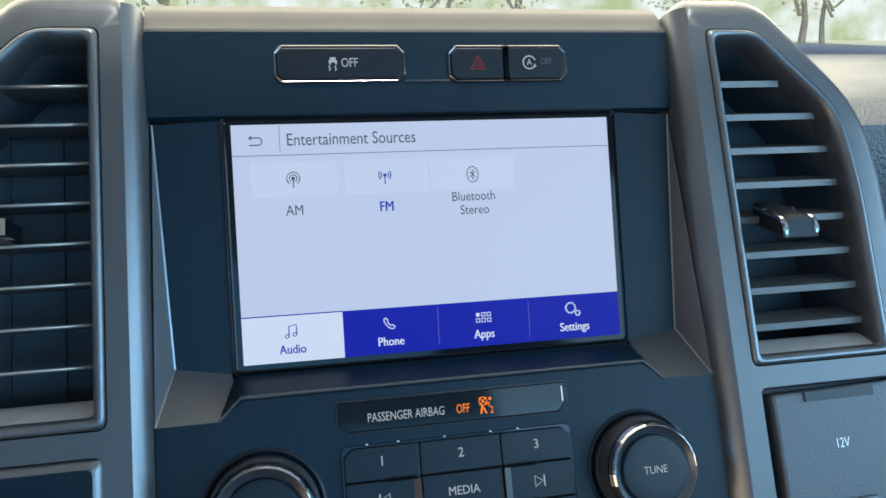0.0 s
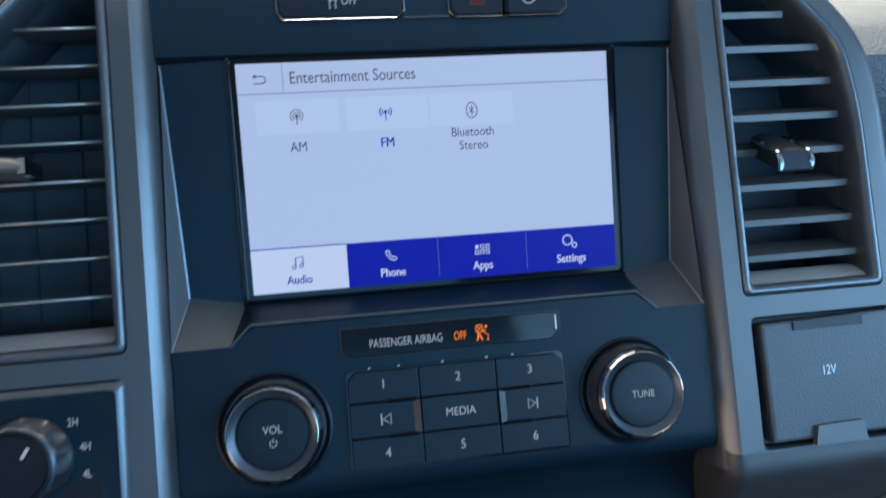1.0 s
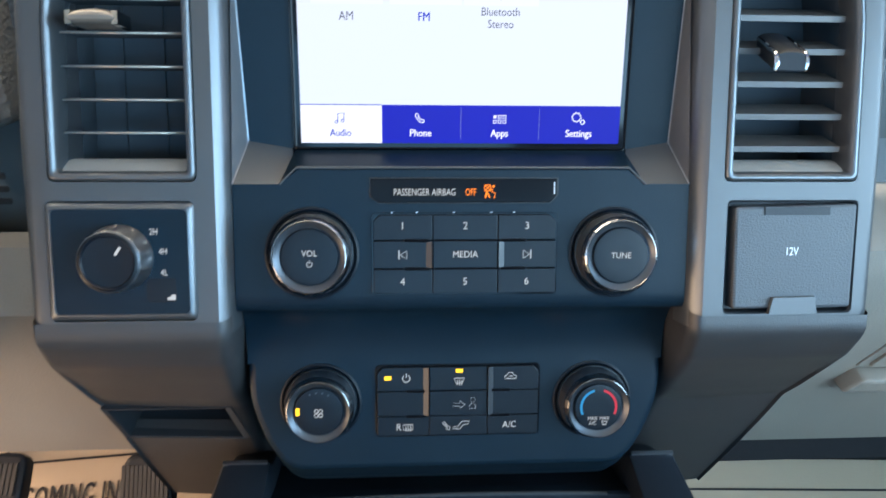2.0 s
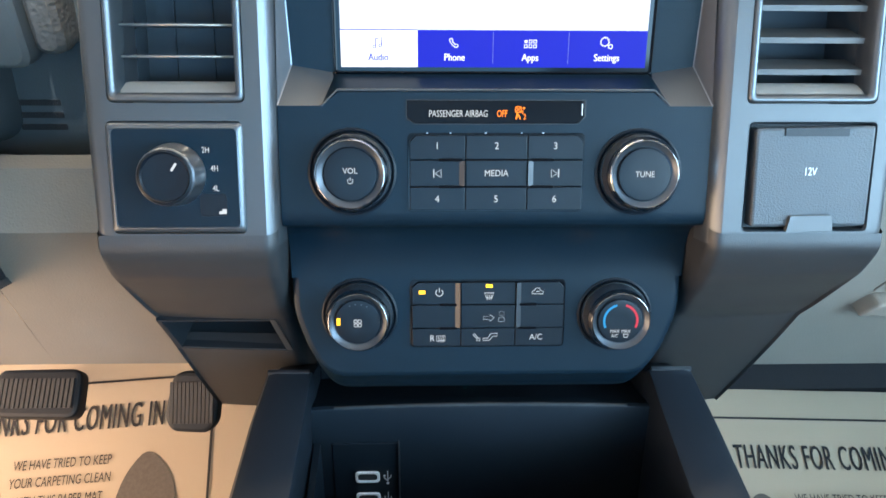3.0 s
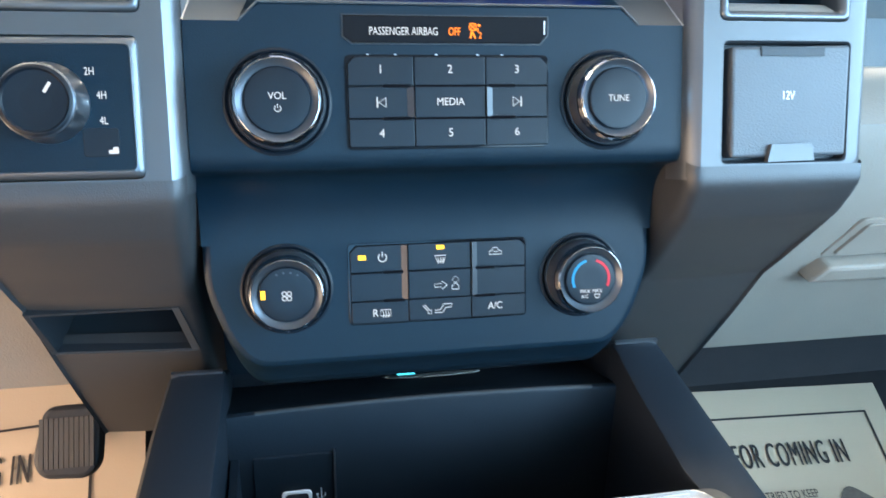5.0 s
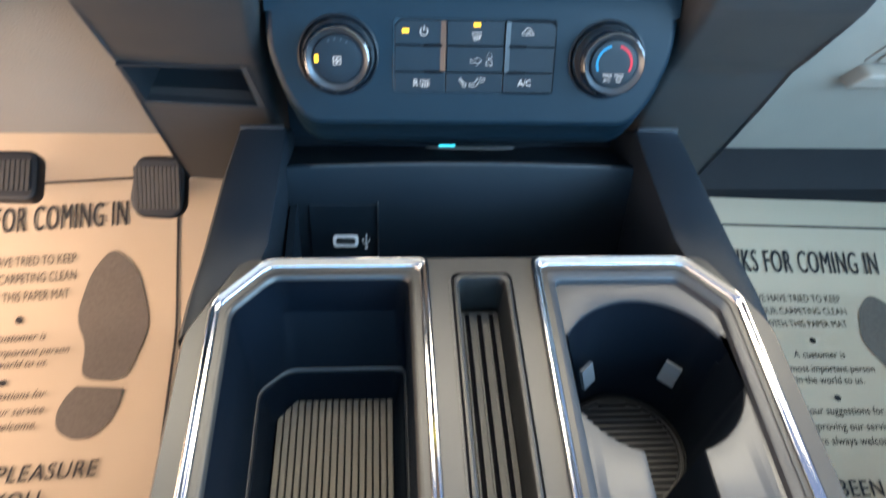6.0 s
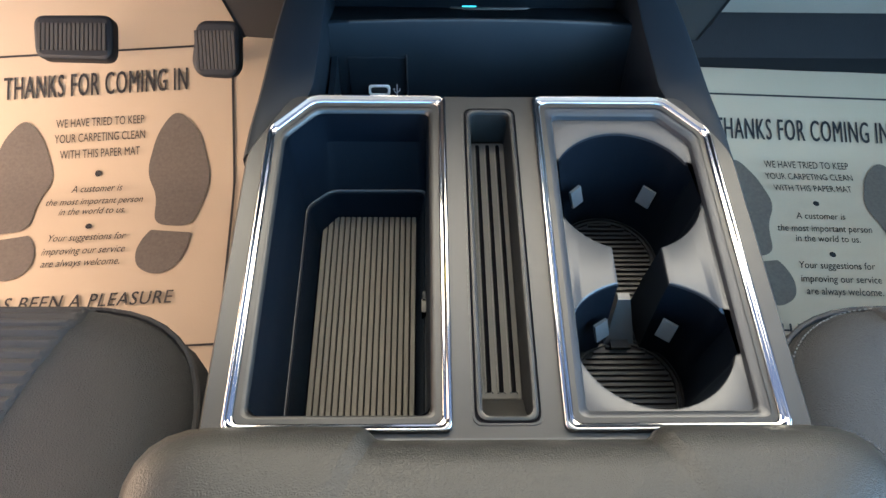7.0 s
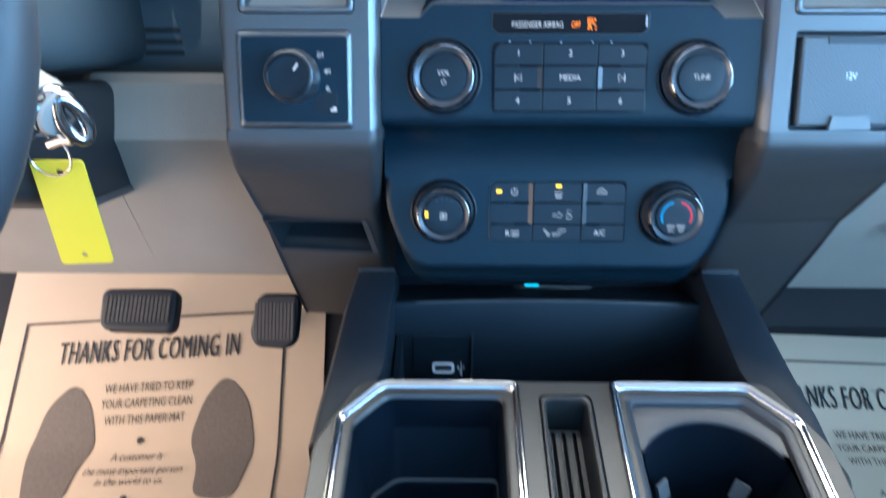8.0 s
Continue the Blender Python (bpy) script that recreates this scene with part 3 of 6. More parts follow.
for s in (1, -1):
    outer = rounded(mirrored(FLAT, s), radii(EDGE_R, s), 4)
    hole = rounded(mirrored(VENT, s), radii(VENT_R, s), 4)
    cut = mirrored([(0.1385, -0.0325), (0.2105, -0.0325), (0.2105, 0.0290), (0.1385, 0.0290)], s)
    cut = rounded(cut, 0.003, 4)
    bm = holed(outer, [hole, cut], PROUD)
    walls(hole, PROUD, PROUD - 0.012, bm)
    walls(cut, PROUD, PROUD - 0.010, bm)
    loops = []
    for a in (0, 22.5, 45, 67.5, 90):
        q, h = math.sin(radians(a)), 1 - math.cos(radians(a))
        pts = [(fx + (ox - fx) * q, fy + (oy - fy) * q) for (fx, fy), (ox, oy) in zip(FLAT, OUTER)]
        loops.append([(x, v, PROUD - (0.007 + 0.007 * min(1, max(0, (v - 0.15) / 0.03))) * h) for x, v in rounded(mirrored(pts, s), radii(EDGE_R, s), 4)])
    loops.append(lift(rounded(mirrored(OUTER, s), radii(EDGE_R, s), 4), PROUD - 0.075))
    loft(loops, False, False, bm=bm)
    bmesh.ops.remove_doubles(bm, verts=bm.verts, dist=1e-5)
    part("pillar_panel", bm, TRIM, stack, "satin grey pillar trim", 40, m=sinv @ RADIO)
    # the chamfer towards the fascia, running down into the cove
    rows = []
    for v in (0.2110, 0.150, 0.0371, -0.0283, -0.0400):
        rows.append([R(s * 0.1205, v, -0.016), R(s * 0.1210, v, 0.0008), R(s * 0.1238, v, 0.0058), R(s * 0.1275, v, PROUD)])
    spart("pillar_edge", sheet(rows, 0), EDGELIT, "satin grey chamfered pillar edge", 50)

# lower trims that fall back from the pillars to the footwells
for s in (1, -1):
    a0, a1 = R(0, -0.0335, PROUD + 0.0003), R(0, -0.041, PROUD + 0.0003)
    path = [a0[1:], a1[1:], (a1[1] - 0.0004, a1[2] - 0.005), (a1[1] + 0.0012, a1[2] - 0.012), (0.5310, 0.4720), (0.5385, 0.4580), (0.5480, 0.4410), (0.5590, 0.4210), (0.5690, 0.4045), (0.5822, 0.3645), (0.5960, 0.3250), (0.6180, 0.2620)]
    knots = [0.0]
    for p, q in zip(path, path[1:]):
        knots.append(knots[-1] + math.dist(p, q))
    grid = []
    for i in range(71):
        u = knots[-1] * i / 70
        y, z = float(np.interp(u, knots, [p[0] for p in path])), float(np.interp(u, knots, [p[1] for p in path]))
        t = max(0.0, (0.4950 - z) / 0.233)
        xo = 0.2195 - 0.0105 * t ** 2
        xi = 0.1278 + 0.0070 * min(1, t * 3)
        inner = [(s * (xi - 0.0066), y + 0.060, z), (s * (xi - 0.0064), y + 0.0085, z), (s * (xi - 0.0048), y + 0.0030, z), (s * (xi - 0.0018), y + 0.0006, z)]
        grid.append(inner + [(s * (xi + (xo - xi) * k / 40), y + 0.004 * (k / 40) ** 2 * min(1, t * 4), z) for k in range(41)] + [(s * (xo + 0.0015), y + 0.002, z), (s * (xo + 0.0025), y + 0.010, z), (s * (xo + 0.0025), y + 0.10, z)])
    if s > 0:
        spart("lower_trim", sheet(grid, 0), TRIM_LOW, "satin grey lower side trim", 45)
    else:
        bm = sheet(grid, 0)
        # the open coin pocket: faces over it are taken away and a box is set in
        gone = []
        for f in bm.faces:
            c = f.calc_center_median()
            q = (0.4045 - c.z) / 0.040
            if 0 < q < 1 and -0.2175 + 0.0045 * q < c.x < -0.1420 + 0.005 * q and c.y < 0.62:
                gone.append(f)
        bmesh.ops.delete(bm, geom=gone, context="FACES")
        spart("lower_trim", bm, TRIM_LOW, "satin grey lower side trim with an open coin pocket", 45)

# coin pocket set into the driver's side trim
pocket = [(-0.2175, 0.4045), (-0.1420, 0.4045), (-0.1370, 0.3640), (-0.2130, 0.3690)]


def pocket_loop(grow, y0, depth):
    cx, cz = -0.177, 0.386
    return [(cx + (x - cx) * grow, y0 + depth + 0.33 * (0.405 - z), cz + (z - cz) * grow) for x, z in pocket]


bm = loft([pocket_loop(1.07, 0.5690, 0.003), pocket_loop(1.05, 0.5690, -0.0012), pocket_loop(0.97, 0.5690, -0.0010), pocket_loop(0.93, 0.5690, 0.005), pocket_loop(0.88, 0.5690, 0.035)], False, True)
spart("coin_pocket", bm, BLACK, "dark open coin pocket", 20)
spart("pocket_rim", soften(loft([[(-0.1440, 0.5675, 0.4055), (-0.1400, 0.5675, 0.4055), (-0.1340, 0.581, 0.364), (-0.1385, 0.581, 0.364)], [(-0.1440, 0.582, 0.4055), (-0.1400, 0.582, 0.4055), (-0.1340, 0.594, 0.364), (-0.1385, 0.594, 0.364)]]), 0.001), TRIM)


spart("pocket_lip", soften(loft([[(-0.2125, y, z) for y, z in ((0.5850, 0.3700), (0.5930, 0.3720), (0.5930, 0.3660), (0.5860, 0.3650))], [(-0.1400, y, z) for y, z in ((0.5865, 0.3655), (0.5945, 0.3675), (0.5945, 0.3615), (0.5875, 0.3605))]]), 0.0008), TRIM_LOW)


# ---- air vents ----
def air_vent(s, first, pitch, knob_v, knob_x, label):
    m = RADIO @ shift(s * 0.174, 0.12, 0.0)
    top = thing("air_vent", m, label, "air vent", "dash air vents")
    local = shift(-s * 0.174, -0.12, 0.0)
    shape = mirrored(VENT, s)
    loops = [(0.0004, PROUD - 0.004), (0.0006, PROUD + 0.0004), (0.0014, PROUD + 0.0014), (0.0026, PROUD + 0.0017), (0.0038, PROUD + 0.0011), (0.0048, PROUD - 0.0006), (0.0056, PROUD - 0.0036), (0.0062, -0.001), (0.0066, -0.006)]
    bm = loft([lift(rounded(inset(shape, d), radii(VENT_R, s, d * 0.4), 4), z) for d, z in loops], False, False)
    part("vent_frame", bm, EDGELIT, top, "satin grey vent frame", 40, m=local)
    bm = loft([lift(rounded(inset(shape, q), radii(VENT_R, s, 0.002), 4), z) for q, z in ((0.0064, -0.004), (0.0068, -0.008), (0.0070, -0.040))], False, True)
    part("vent_box", bm.copy(), DUCT, top, m=local)
    bm.free()
    for i in range(8):
        v = first + pitch * i
        x0 = 0.1425 if s > 0 else 0.1405
        x1 = float(np.interp(v, [0.04, 0.125, 0.142, 0.158, 0.176], [0.2030, 0.2020, 0.2005, 0.1968, 0.1760]))
        th, rise = (0.0015, 0.0070) if s > 0 else (0.0008, 0.0004)
        sec = [(-th, -0.0004), (th, 0.0004), (th * 0.6 + rise, -0.0170), (-th * 0.6 + rise, -0.0170)]
        bm = loft([[(s * x, v + a, b) for a, b in sec] for x in (x0, x1)])
        slat = part("slat", soften(bm, 0.0004, 1), SLAT if s > 0 else DUCT, top, m=local)
        # driver side only: a bright pipe paints the light along each slat
        if s < 0:
            part("slat_edge_highlight", pipe([(s * x0, v, -0.0002), (s * x1, v, -0.0002)], 0.00065, 8), SLATGLINT, slat, "bright strip painting the light on the slat's front edge", m=local)
    for j in range(2 if s < 0 else 0):
        x = 0.163 + 0.022 * j
        bm = block(s * x - 0.0005, 0.052, -0.0405, s * x + 0.0005, 0.172, -0.0378)
        part("vane", bm, DUCT, top, m=local)
    # sill colour is paler than the frame to put the warm light on it
    bm = loft([[(s * x, v, z) for v, z in ((0.0400, PROUD + 0.0006), (0.0420, PROUD + 0.0002), (0.0490, -0.0030), (0.0500, -0.0070), (0.0430, -0.0070), (0.0400, 0.0))] for x in (0.1398, 0.2050)])
    part("vent_sill", bm, PALEGREY, top, "sloping sill, made pale for the light on it", 40, m=local)
    # satin sheet added on the driver side to give the wall its blue reflection
    if s < 0:
        cheek = [[(-x, v, z) for x, z in ((0.2036, PROUD - 0.003), (0.2032, -0.001), (0.2000, -0.010), (0.1990, -0.013))] for v in (0.046, 0.128)]
        part("vent_sheen_cheek", sheet(cheek, 0), RINGSATIN, top, "added satin cheek for the blue sheen on the vent wall", 50, m=local)
    # the sliding knob with bright end strips
    hw, deep = (0.0078, 0.0185) if s > 0 else (0.0108, 0.0165)
    under = -0.0075 if s > 0 else -0.0030
    crown = 1.0 if s > 0 else 1.35
    arch = [(-hw, under), (hw, under), (hw, 0.0022 * crown), (hw * 0.56, 0.0036 * crown), (0.0, 0.0041 * crown), (-hw * 0.56, 0.0036 * crown), (-hw, 0.0022 * crown)]
    sag = 0.0120 if s > 0 else 0.0

    def droop(z):
        return sag * (z + 0.004) / (deep + 0.004)

    bm = loft([[(s * knob_x + px, knob_v + py * q - droop(z), z) for px, py in rounded(arch, 0.0012, 3)] for z, q in (((-0.004, 1.0), (deep * 0.5, 1.0), (deep - 0.0022, 1.0), (deep - 0.0007, 0.93), (deep, 0.78)) if s > 0 else ((-0.004, 1.0), (deep * 0.4, 1.0), (deep - 0.006, 0.96), (deep - 0.0025, 0.82), (deep - 0.0006, 0.55), (deep, 0.2)))])
    # driver's slider has warm light put into its colour, the passenger's stays dark
    k = part("slider_knob", bm, ARM if s > 0 else SLIDER, top, "slider with bright end strips", 50, m=local)
    for e in (-1, 1):
        x = s * knob_x + e * hw
        if s > 0:
            bm = pipe([(x, knob_v + 0.0018 - droop(z), z) for z in (-0.002, deep * 0.5, deep - 0.0020)] + [(x, knob_v + 0.0004 - sag, deep - 0.0003), (x, knob_v - 0.0030 - sag, deep - 0.0003), (x, knob_v - 0.0058 - sag, deep - 0.0012)], 0.0013, 8)
        else:
            bm = soften(loft([lift(rect(x - 0.0012, knob_v + under, x + 0.0016, knob_v + 0.0034), z) for z in (-0.003, deep - 0.0005)]), 0.0011, 3)
        part("end_cap", bm, CHROME, k, "chrome end strip", m=local)
    return top


air_vent(1, 0.0558, 0.0170, 0.1130, 0.1635, "tall chamfered grey dash air vent on the passenger side")
air_vent(-1, 0.0630, 0.0164, 0.1168, 0.1808, "tall chamfered grey dash air vent on the driver side")

# ---- touchscreen ----
scr = thing("touchscreen", DISPLAY, "lit touchscreen showing a pale menu with a blue bar", "touchscreen")
outer = rounded(rect(-0.0907, -0.0036, 0.0907, 0.1070), 0.002, 3)
bm = loft([lift(outer, -0.01), lift(outer, 0.0012), lift(rounded(rect(-0.0900, -0.0029, 0.0900, 0.1063), 0.0018, 3), 0.0019), lift(rounded(rect(-0.0893, -0.0022, 0.0893, 0.1056), 0.0015, 3), 0.0016)], False, True)
part("bezel", bm, GLOSS, scr, "glossy black bezel")
bm = loft([lift(rounded(rect(-0.0912 - d, -0.0041 - d, 0.0912 + d, 0.1075 + d), 0.002, 3), z) for d, z in ((0.0, 0.0002), (0.0, 0.0016), (-0.0006, 0.0020), (-0.0010, 0.0010))], False, False)
part("edge_trim", bm, SMOKE, scr, "thin bright edge trim")
draw("display", [rect(-0.087, 0.0, 0.087, 0.1040)], 0.0018, SCREEN, scr, "pale lit display")
draw("header_line", [rect(-0.087, 0.0902, 0.087, 0.0906)], 0.0020, LCDLINE, scr)
draw("header_divider", [rect(-0.0667, 0.0915, -0.0664, 0.1035)], 0.0020, LCDLINE, scr)
for x0, x1 in ((-0.0797, -0.0425), (-0.0391, -0.0013), (-0.0002, 0.0394)):
    draw("menu_tile", [rect(x0, 0.0720, x1, 0.0872)], 0.00195, TILE, scr)
draw("tab_bar", [rect(-0.0436, 0.0, 0.087, 0.0205)], 0.0020, BAR, scr, "blue tab bar")
draw("active_tab", [rect(-0.087, 0.0, -0.0436, 0.0202)], 0.0020, TAB, scr)
draw("tab_edge", [rect(-0.087, 0.0202, -0.0436, 0.0207)], 0.0021, LCDBLUE, scr)
for x in (-0.0008, 0.0422):
    draw("tab_divider", [rect(x - 0.0001, 0.002, x + 0.0001, 0.0195)], 0.0021, LCDLINE, scr)
Z = 0.0023
write("title", "Entertainment Sources", 0.0078, -0.0638, 0.0968, Z, LCDGREY, scr, 0.80, "LEFT")
draw("back_arrow", stroke([(-0.0792, 0.0982), (-0.0757, 0.0982), *arc(-0.0757, 0.0966, 0.0016, 90, -90, 8), (-0.0795, 0.0950)], 0.0005) + stroke([(-0.0785, 0.0990), (-0.0796, 0.0982), (-0.0785, 0.0974)], 0.0005), Z, LCDGREY, scr)
for x, word, mt in ((-0.0616, "AM", LCDGREY), (-0.0212, "FM", LCDBLUE)):
    write("menu_word", word, 0.0064, x, 0.0658, Z, mt, scr, 0.84, bold=0.03 if word == "FM" else 0.0)
    c = 0.0800
    polys = [rect(x - 0.00025, c - 0.0040, x + 0.00025, c), ring(x, c, 0.0008, 10)]
    if word == "AM":
        polys += stroke(arc(x, c, 0.0016, -60, 240), 0.0004) + stroke(arc(x, c, 0.0028, -55, 235), 0.0004)
    else:
        for q in (0, 180):
            polys += stroke(arc(x, c, 0.0016, q - 42, q + 42, 8), 0.0005) + stroke(arc(x, c, 0.0027, q - 42, q + 42, 8), 0.0005)
    draw("aerial_icon", polys, Z, mt, scr)
write("menu_word", "Bluetooth", 0.0060, 0.0192, 0.0688, Z, LCDGREY, scr, 0.86)
write("menu_word", "Stereo", 0.0060, 0.0194, 0.0626, Z, LCDGREY, scr, 0.86)
BX, BY = 0.0193, 0.0789
draw("wireless_icon", stroke([(BX + 0.0026 * math.cos(q), BY + 0.0036 * math.sin(q)) for q in [2 * math.pi * i / 24 for i in range(24)]], 0.0004, True)
     + stroke([(BX - 0.0012, BY - 0.0012), (BX + 0.0012, BY + 0.0012), (BX, BY + 0.0024), (BX, BY - 0.0024), (BX + 0.0012, BY - 0.0012), (BX - 0.0012, BY + 0.0012)], 0.0004), Z, LCDGREY, scr)
for x, word, mt in ((-0.0659, "Audio", LCDBLUE), (-0.0228, "Phone", LCDWHITE), (0.0204, "Apps", LCDWHITE), (0.0643, "Settings", LCDWHITE)):
    write("tab_word", word, 0.0056, x, 0.0054, Z, mt, scr, 0.84, bold=0.03)
draw("note_icon", stroke([(-0.0672, 0.0112), (-0.0672, 0.0156), (-0.0639, 0.0162), (-0.0639, 0.0118)], 0.0005) + stroke(ring(-0.0680, 0.0113, 0.0008, 10), 0.0004, True) + stroke(ring(-0.0647, 0.0119, 0.0008, 10), 0.0004, True), Z, LCDBLUE, scr)
handset = [(-0.9, 0.75), (-0.6, 1.0), (-0.2, 0.55), (-0.35, 0.25), (0.25, -0.4), (0.55, -0.25), (1.0, -0.6), (0.75, -0.95), (0.4, -0.95), (-0.15, -0.7), (-0.65, -0.1), (-0.95, 0.45)]
draw("phone_icon", stroke(rounded([(-0.0231 + 0.0026 * x, 0.0136 + 0.0026 * y) for x, y in handset], 0.0006, 2), 0.00045, True), Z, LCDWHITE, scr)
for i in range(3):
    for j in range(2):
        x, y = 0.0178 + 0.0026 * i, 0.0118 + 0.0026 * j
        box = rect(x - 0.0008, y - 0.0008, x + 0.0008, y + 0.0008)
        draw("app_square", [box] if (i, j) == (0, 1) else stroke(box, 0.0005, True), Z, LCDWHITE, scr)


def gear(x, y, r, teeth):
    pts = []
    for k in range(teeth * 4):
        q = r * (1.0 if k % 4 in (0, 1) else 1.24)
        pts.append((x + q * math.cos(2 * math.pi * (k + 0.5) / (teeth * 4)), y + q * math.sin(2 * math.pi * (k + 0.5) / (teeth * 4))))
    return stroke(pts, 0.00045, True)


draw("gear_icon", gear(0.0628, 0.0144, 0.0021, 10) + gear(0.0662, 0.0118, 0.0010, 8), Z, LCDWHITE, scr)


# ---- switches above the screen ----
def framed_key(name, x0, x1, y0, y1, cut, m, label, cat, body=BUTTON):
    """A dark key with cut corners in a thin satin frame."""
    top = thing(name, m @ shift((x0 + x1) / 2, (y0 + y1) / 2), label, cat)
    hx, hy = (x1 - x0) / 2, (y1 - y0) / 2
    a, b, c, d = cut
    pts = [(-hx + a, -hy), (hx - b, -hy), (hx, -hy + b), (hx, hy - c), (hx - c, hy), (-hx + d, hy), (-hx, hy - d), (-hx, -hy + a)]
    loops = [(-0.0006, -0.002), (-0.0006, 0.0010), (0.0, 0.0015), (0.0005, 0.0013), (0.0007, 0.0006)]
    part("key_frame", loft([lift(rounded(inset(pts, q), 0.0003, 2), z) for q, z in loops], False, False), SMOKE, top, "thin bright key frame")
    part("key", pill(inset(pts, 0.0008), 0.0003, -0.002, 0.0020, 0.0006, 2), body, top)
    return top


SW = DISPLAY @ shift(0, 0, 0.0025)
key = framed_key("stability_switch", -0.0668, -0.0098, 0.1222, 0.1378, (0.003, 0.003, 0.003, 0.003), SW, "long black stability-off switch with white lettering", "switch")
write("key_word", "OFF", 0.0058, 0.0040, 0.0, 0.0022, WHITE, key, 0.75)
draw("car_icon", [rect(-0.0052, 0.0003, -0.0014, 0.0012), rect(-0.0046, 0.0012, -0.0020, 0.0026), rect(-0.0050, -0.0006, -0.0042, 0.0003), rect(-0.0024, -0.0006, -0.0016, 0.0003)]
     + stroke([(-0.0046, -0.0010), (-0.0052, -0.0018), (-0.0044, -0.0026), (-0.0052, -0.0034)], 0.0005) + stroke([(-0.0020, -0.0010), (-0.0026, -0.0018), (-0.0018, -0.0026), (-0.0026, -0.0034)], 0.0005), 0.0022, WHITE, key)
key = framed_key("hazard_switch", 0.0112, 0.0378, 0.1216, 0.1376, (0.003, 0.0004, 0.0004, 0.003), SW, "black hazard light switch with a red triangle", "switch")
draw("warning_triangle", stroke([(-0.0034, -0.0026), (0.0034, -0.0026), (0.0, 0.0034)], 0.0007, True) + stroke([(-0.0014, -0.0014), (0.0014, -0.0014), (0.0, 0.0012)], 0.0005, True), 0.0022, RED, key)
key = framed_key("start_stop_switch", 0.0380, 0.0674, 0.1216, 0.1376, (0.0004, 0.003, 0.003, 0.0004), SW, "black engine start-stop switch with a white ring sign", "switch")
draw("ring_icon", stroke(arc(-0.0036, 0.0002, 0.0030, 20, 330, 20), 0.0006) + [[(-0.0016, -0.0022), (-0.0002, -0.0016), (-0.0012, -0.0002)]], 0.0022, WHITE, key)
write("ring_letter", "A", 0.0042, -0.0036, 0.0002, 0.0022, WHITE, key, 0.9)
write("dim_word", "OFF", 0.0040, 0.0046, 0.0006, 0.0022, TRIM, key, 0.8)
part("link_trim", soften(block(-0.0098, 0.1218, 0.0015, 0.0112, 0.1226, 0.0034), 0.0002, 1), SMOKE, stack, "thin bright strip", m=sinv @ DISPLAY)

# ---- airbag indicator ----
bag = thing("airbag_indicator", RADIO @ shift(0, 0.0338), "glossy black passenger airbag indicator, lit in amber", "indicator")
pts = [(-0.0455, -0.0061), (0.0450, -0.0061), (0.0488, -0.0022), (0.0488, 0.0062), (-0.0495, 0.0062), (-0.0495, -0.0030)]
part("lens", pill(pts, 0.0004, -0.003, 0.0008, 0.0004, 2), GLOSS, bag)
part("lens_rim", loft([lift(inset(pts, d), z) for d, z in ((-0.0007, -0.002), (-0.0007, 0.0007), (-0.0001, 0.0009), (0.0001, 0.0002))], False, False), BLACK, bag)
write("lens_words", "PASSENGER AIRBAG", 0.0052, -0.0213, -0.0010, 0.0010, WHITE, bag, 0.70)
write("lit_word", "OFF", 0.0054, 0.0029, -0.0010, 0.0010, AMBER, bag, 0.62)
AX, AY = 0.0118, -0.0004
draw("airbag_icon", stroke(ring(AX, AY + 0.0018, 0.0017, 14), 0.0004, True) + stroke([(AX - 0.0016, AY + 0.0034), (AX + 0.0016, AY + 0.0002)], 0.0004) + stroke([(AX - 0.0016, AY + 0.0002), (AX + 0.0016, AY + 0.0034)], 0.0004)
     + stroke([(AX - 0.0004, AY), (AX - 0.0012, AY - 0.0034)], 0.0008) + stroke([(AX, AY - 0.0008), (AX + 0.0012, AY - 0.0034)], 0.0007) + stroke([(AX + 0.0014, AY + 0.0004), (AX + 0.0026, AY + 0.0012), (AX + 0.0024, AY - 0.0006)], 0.0005) + [ring(AX + 0.0031, AY + 0.0026, 0.0007, 8)], 0.0010, AMBER, bag)
write("lit_digit", "2", 0.0042, AX + 0.0036, AY - 0.0022, 0.0010, AMBER, bag, 0.8)
# white bar painted as the reflection at the lens's right end
part("end_reflection", block(0.0470, -0.0018, 0.0008, 0.0475, 0.0045, 0.0012), PRINT, bag)


# ---- keys of radio and climate panel ----
def key_block(name, m, cols, rows, label, group):
    top = thing(name, m, label, "button panel")
    x0, x1, y0, y1 = cols[0] - 0.0010, cols[-1] + 0.0010, rows[-1] - 0.0010, rows[0] + 0.0010
    part("backing", pill(rect(x0, y0, x1, y1), 0.0030, -0.003, 0.0004, 0.0003, 3), GLOSS, top)
    keys = {}
    for i in range(3):
        for j in range(3):
            g = 0.00016
            a, b, c, d = cols[i] + g, rows[j + 1] + g, cols[i + 1] - g, rows[j] - g
            r = [0.0003] * 4
            pts = rect(a, b, c, d)
            cut = 0.0035
            if (i, j) == (0, 0):
                pts = [(a, b), (c, b), (c, d), (a + cut, d), (a, d - cut)]
            if (i, j) == (2, 0):
                pts = [(a, b), (c, b), (c, d - cut), (c - cut, d), (a, d)]
            if (i, j) == (0, 2):
                pts = [(a + 0.001, b), (c, b), (c, d), (a, d), (a, b + 0.001)]
            high = 0.0028 if (i, j) == (1, 1) else 0.0025
            bm = pill(pts, 0.0004, -0.002, high, 0.0005, 2)
            keys[i, j] = part("key", bm, BUTTON, top)
    return top, keys


RC = (-0.0485, -0.0173, 0.0173, 0.0485)
RR = (0.0214, 0.0077, -0.0073, -0.0208)
radio, keys = key_block("radio_keys", RADIO, RC, RR, "black radio key panel with white figures", "radio")
KZ = 0.0028
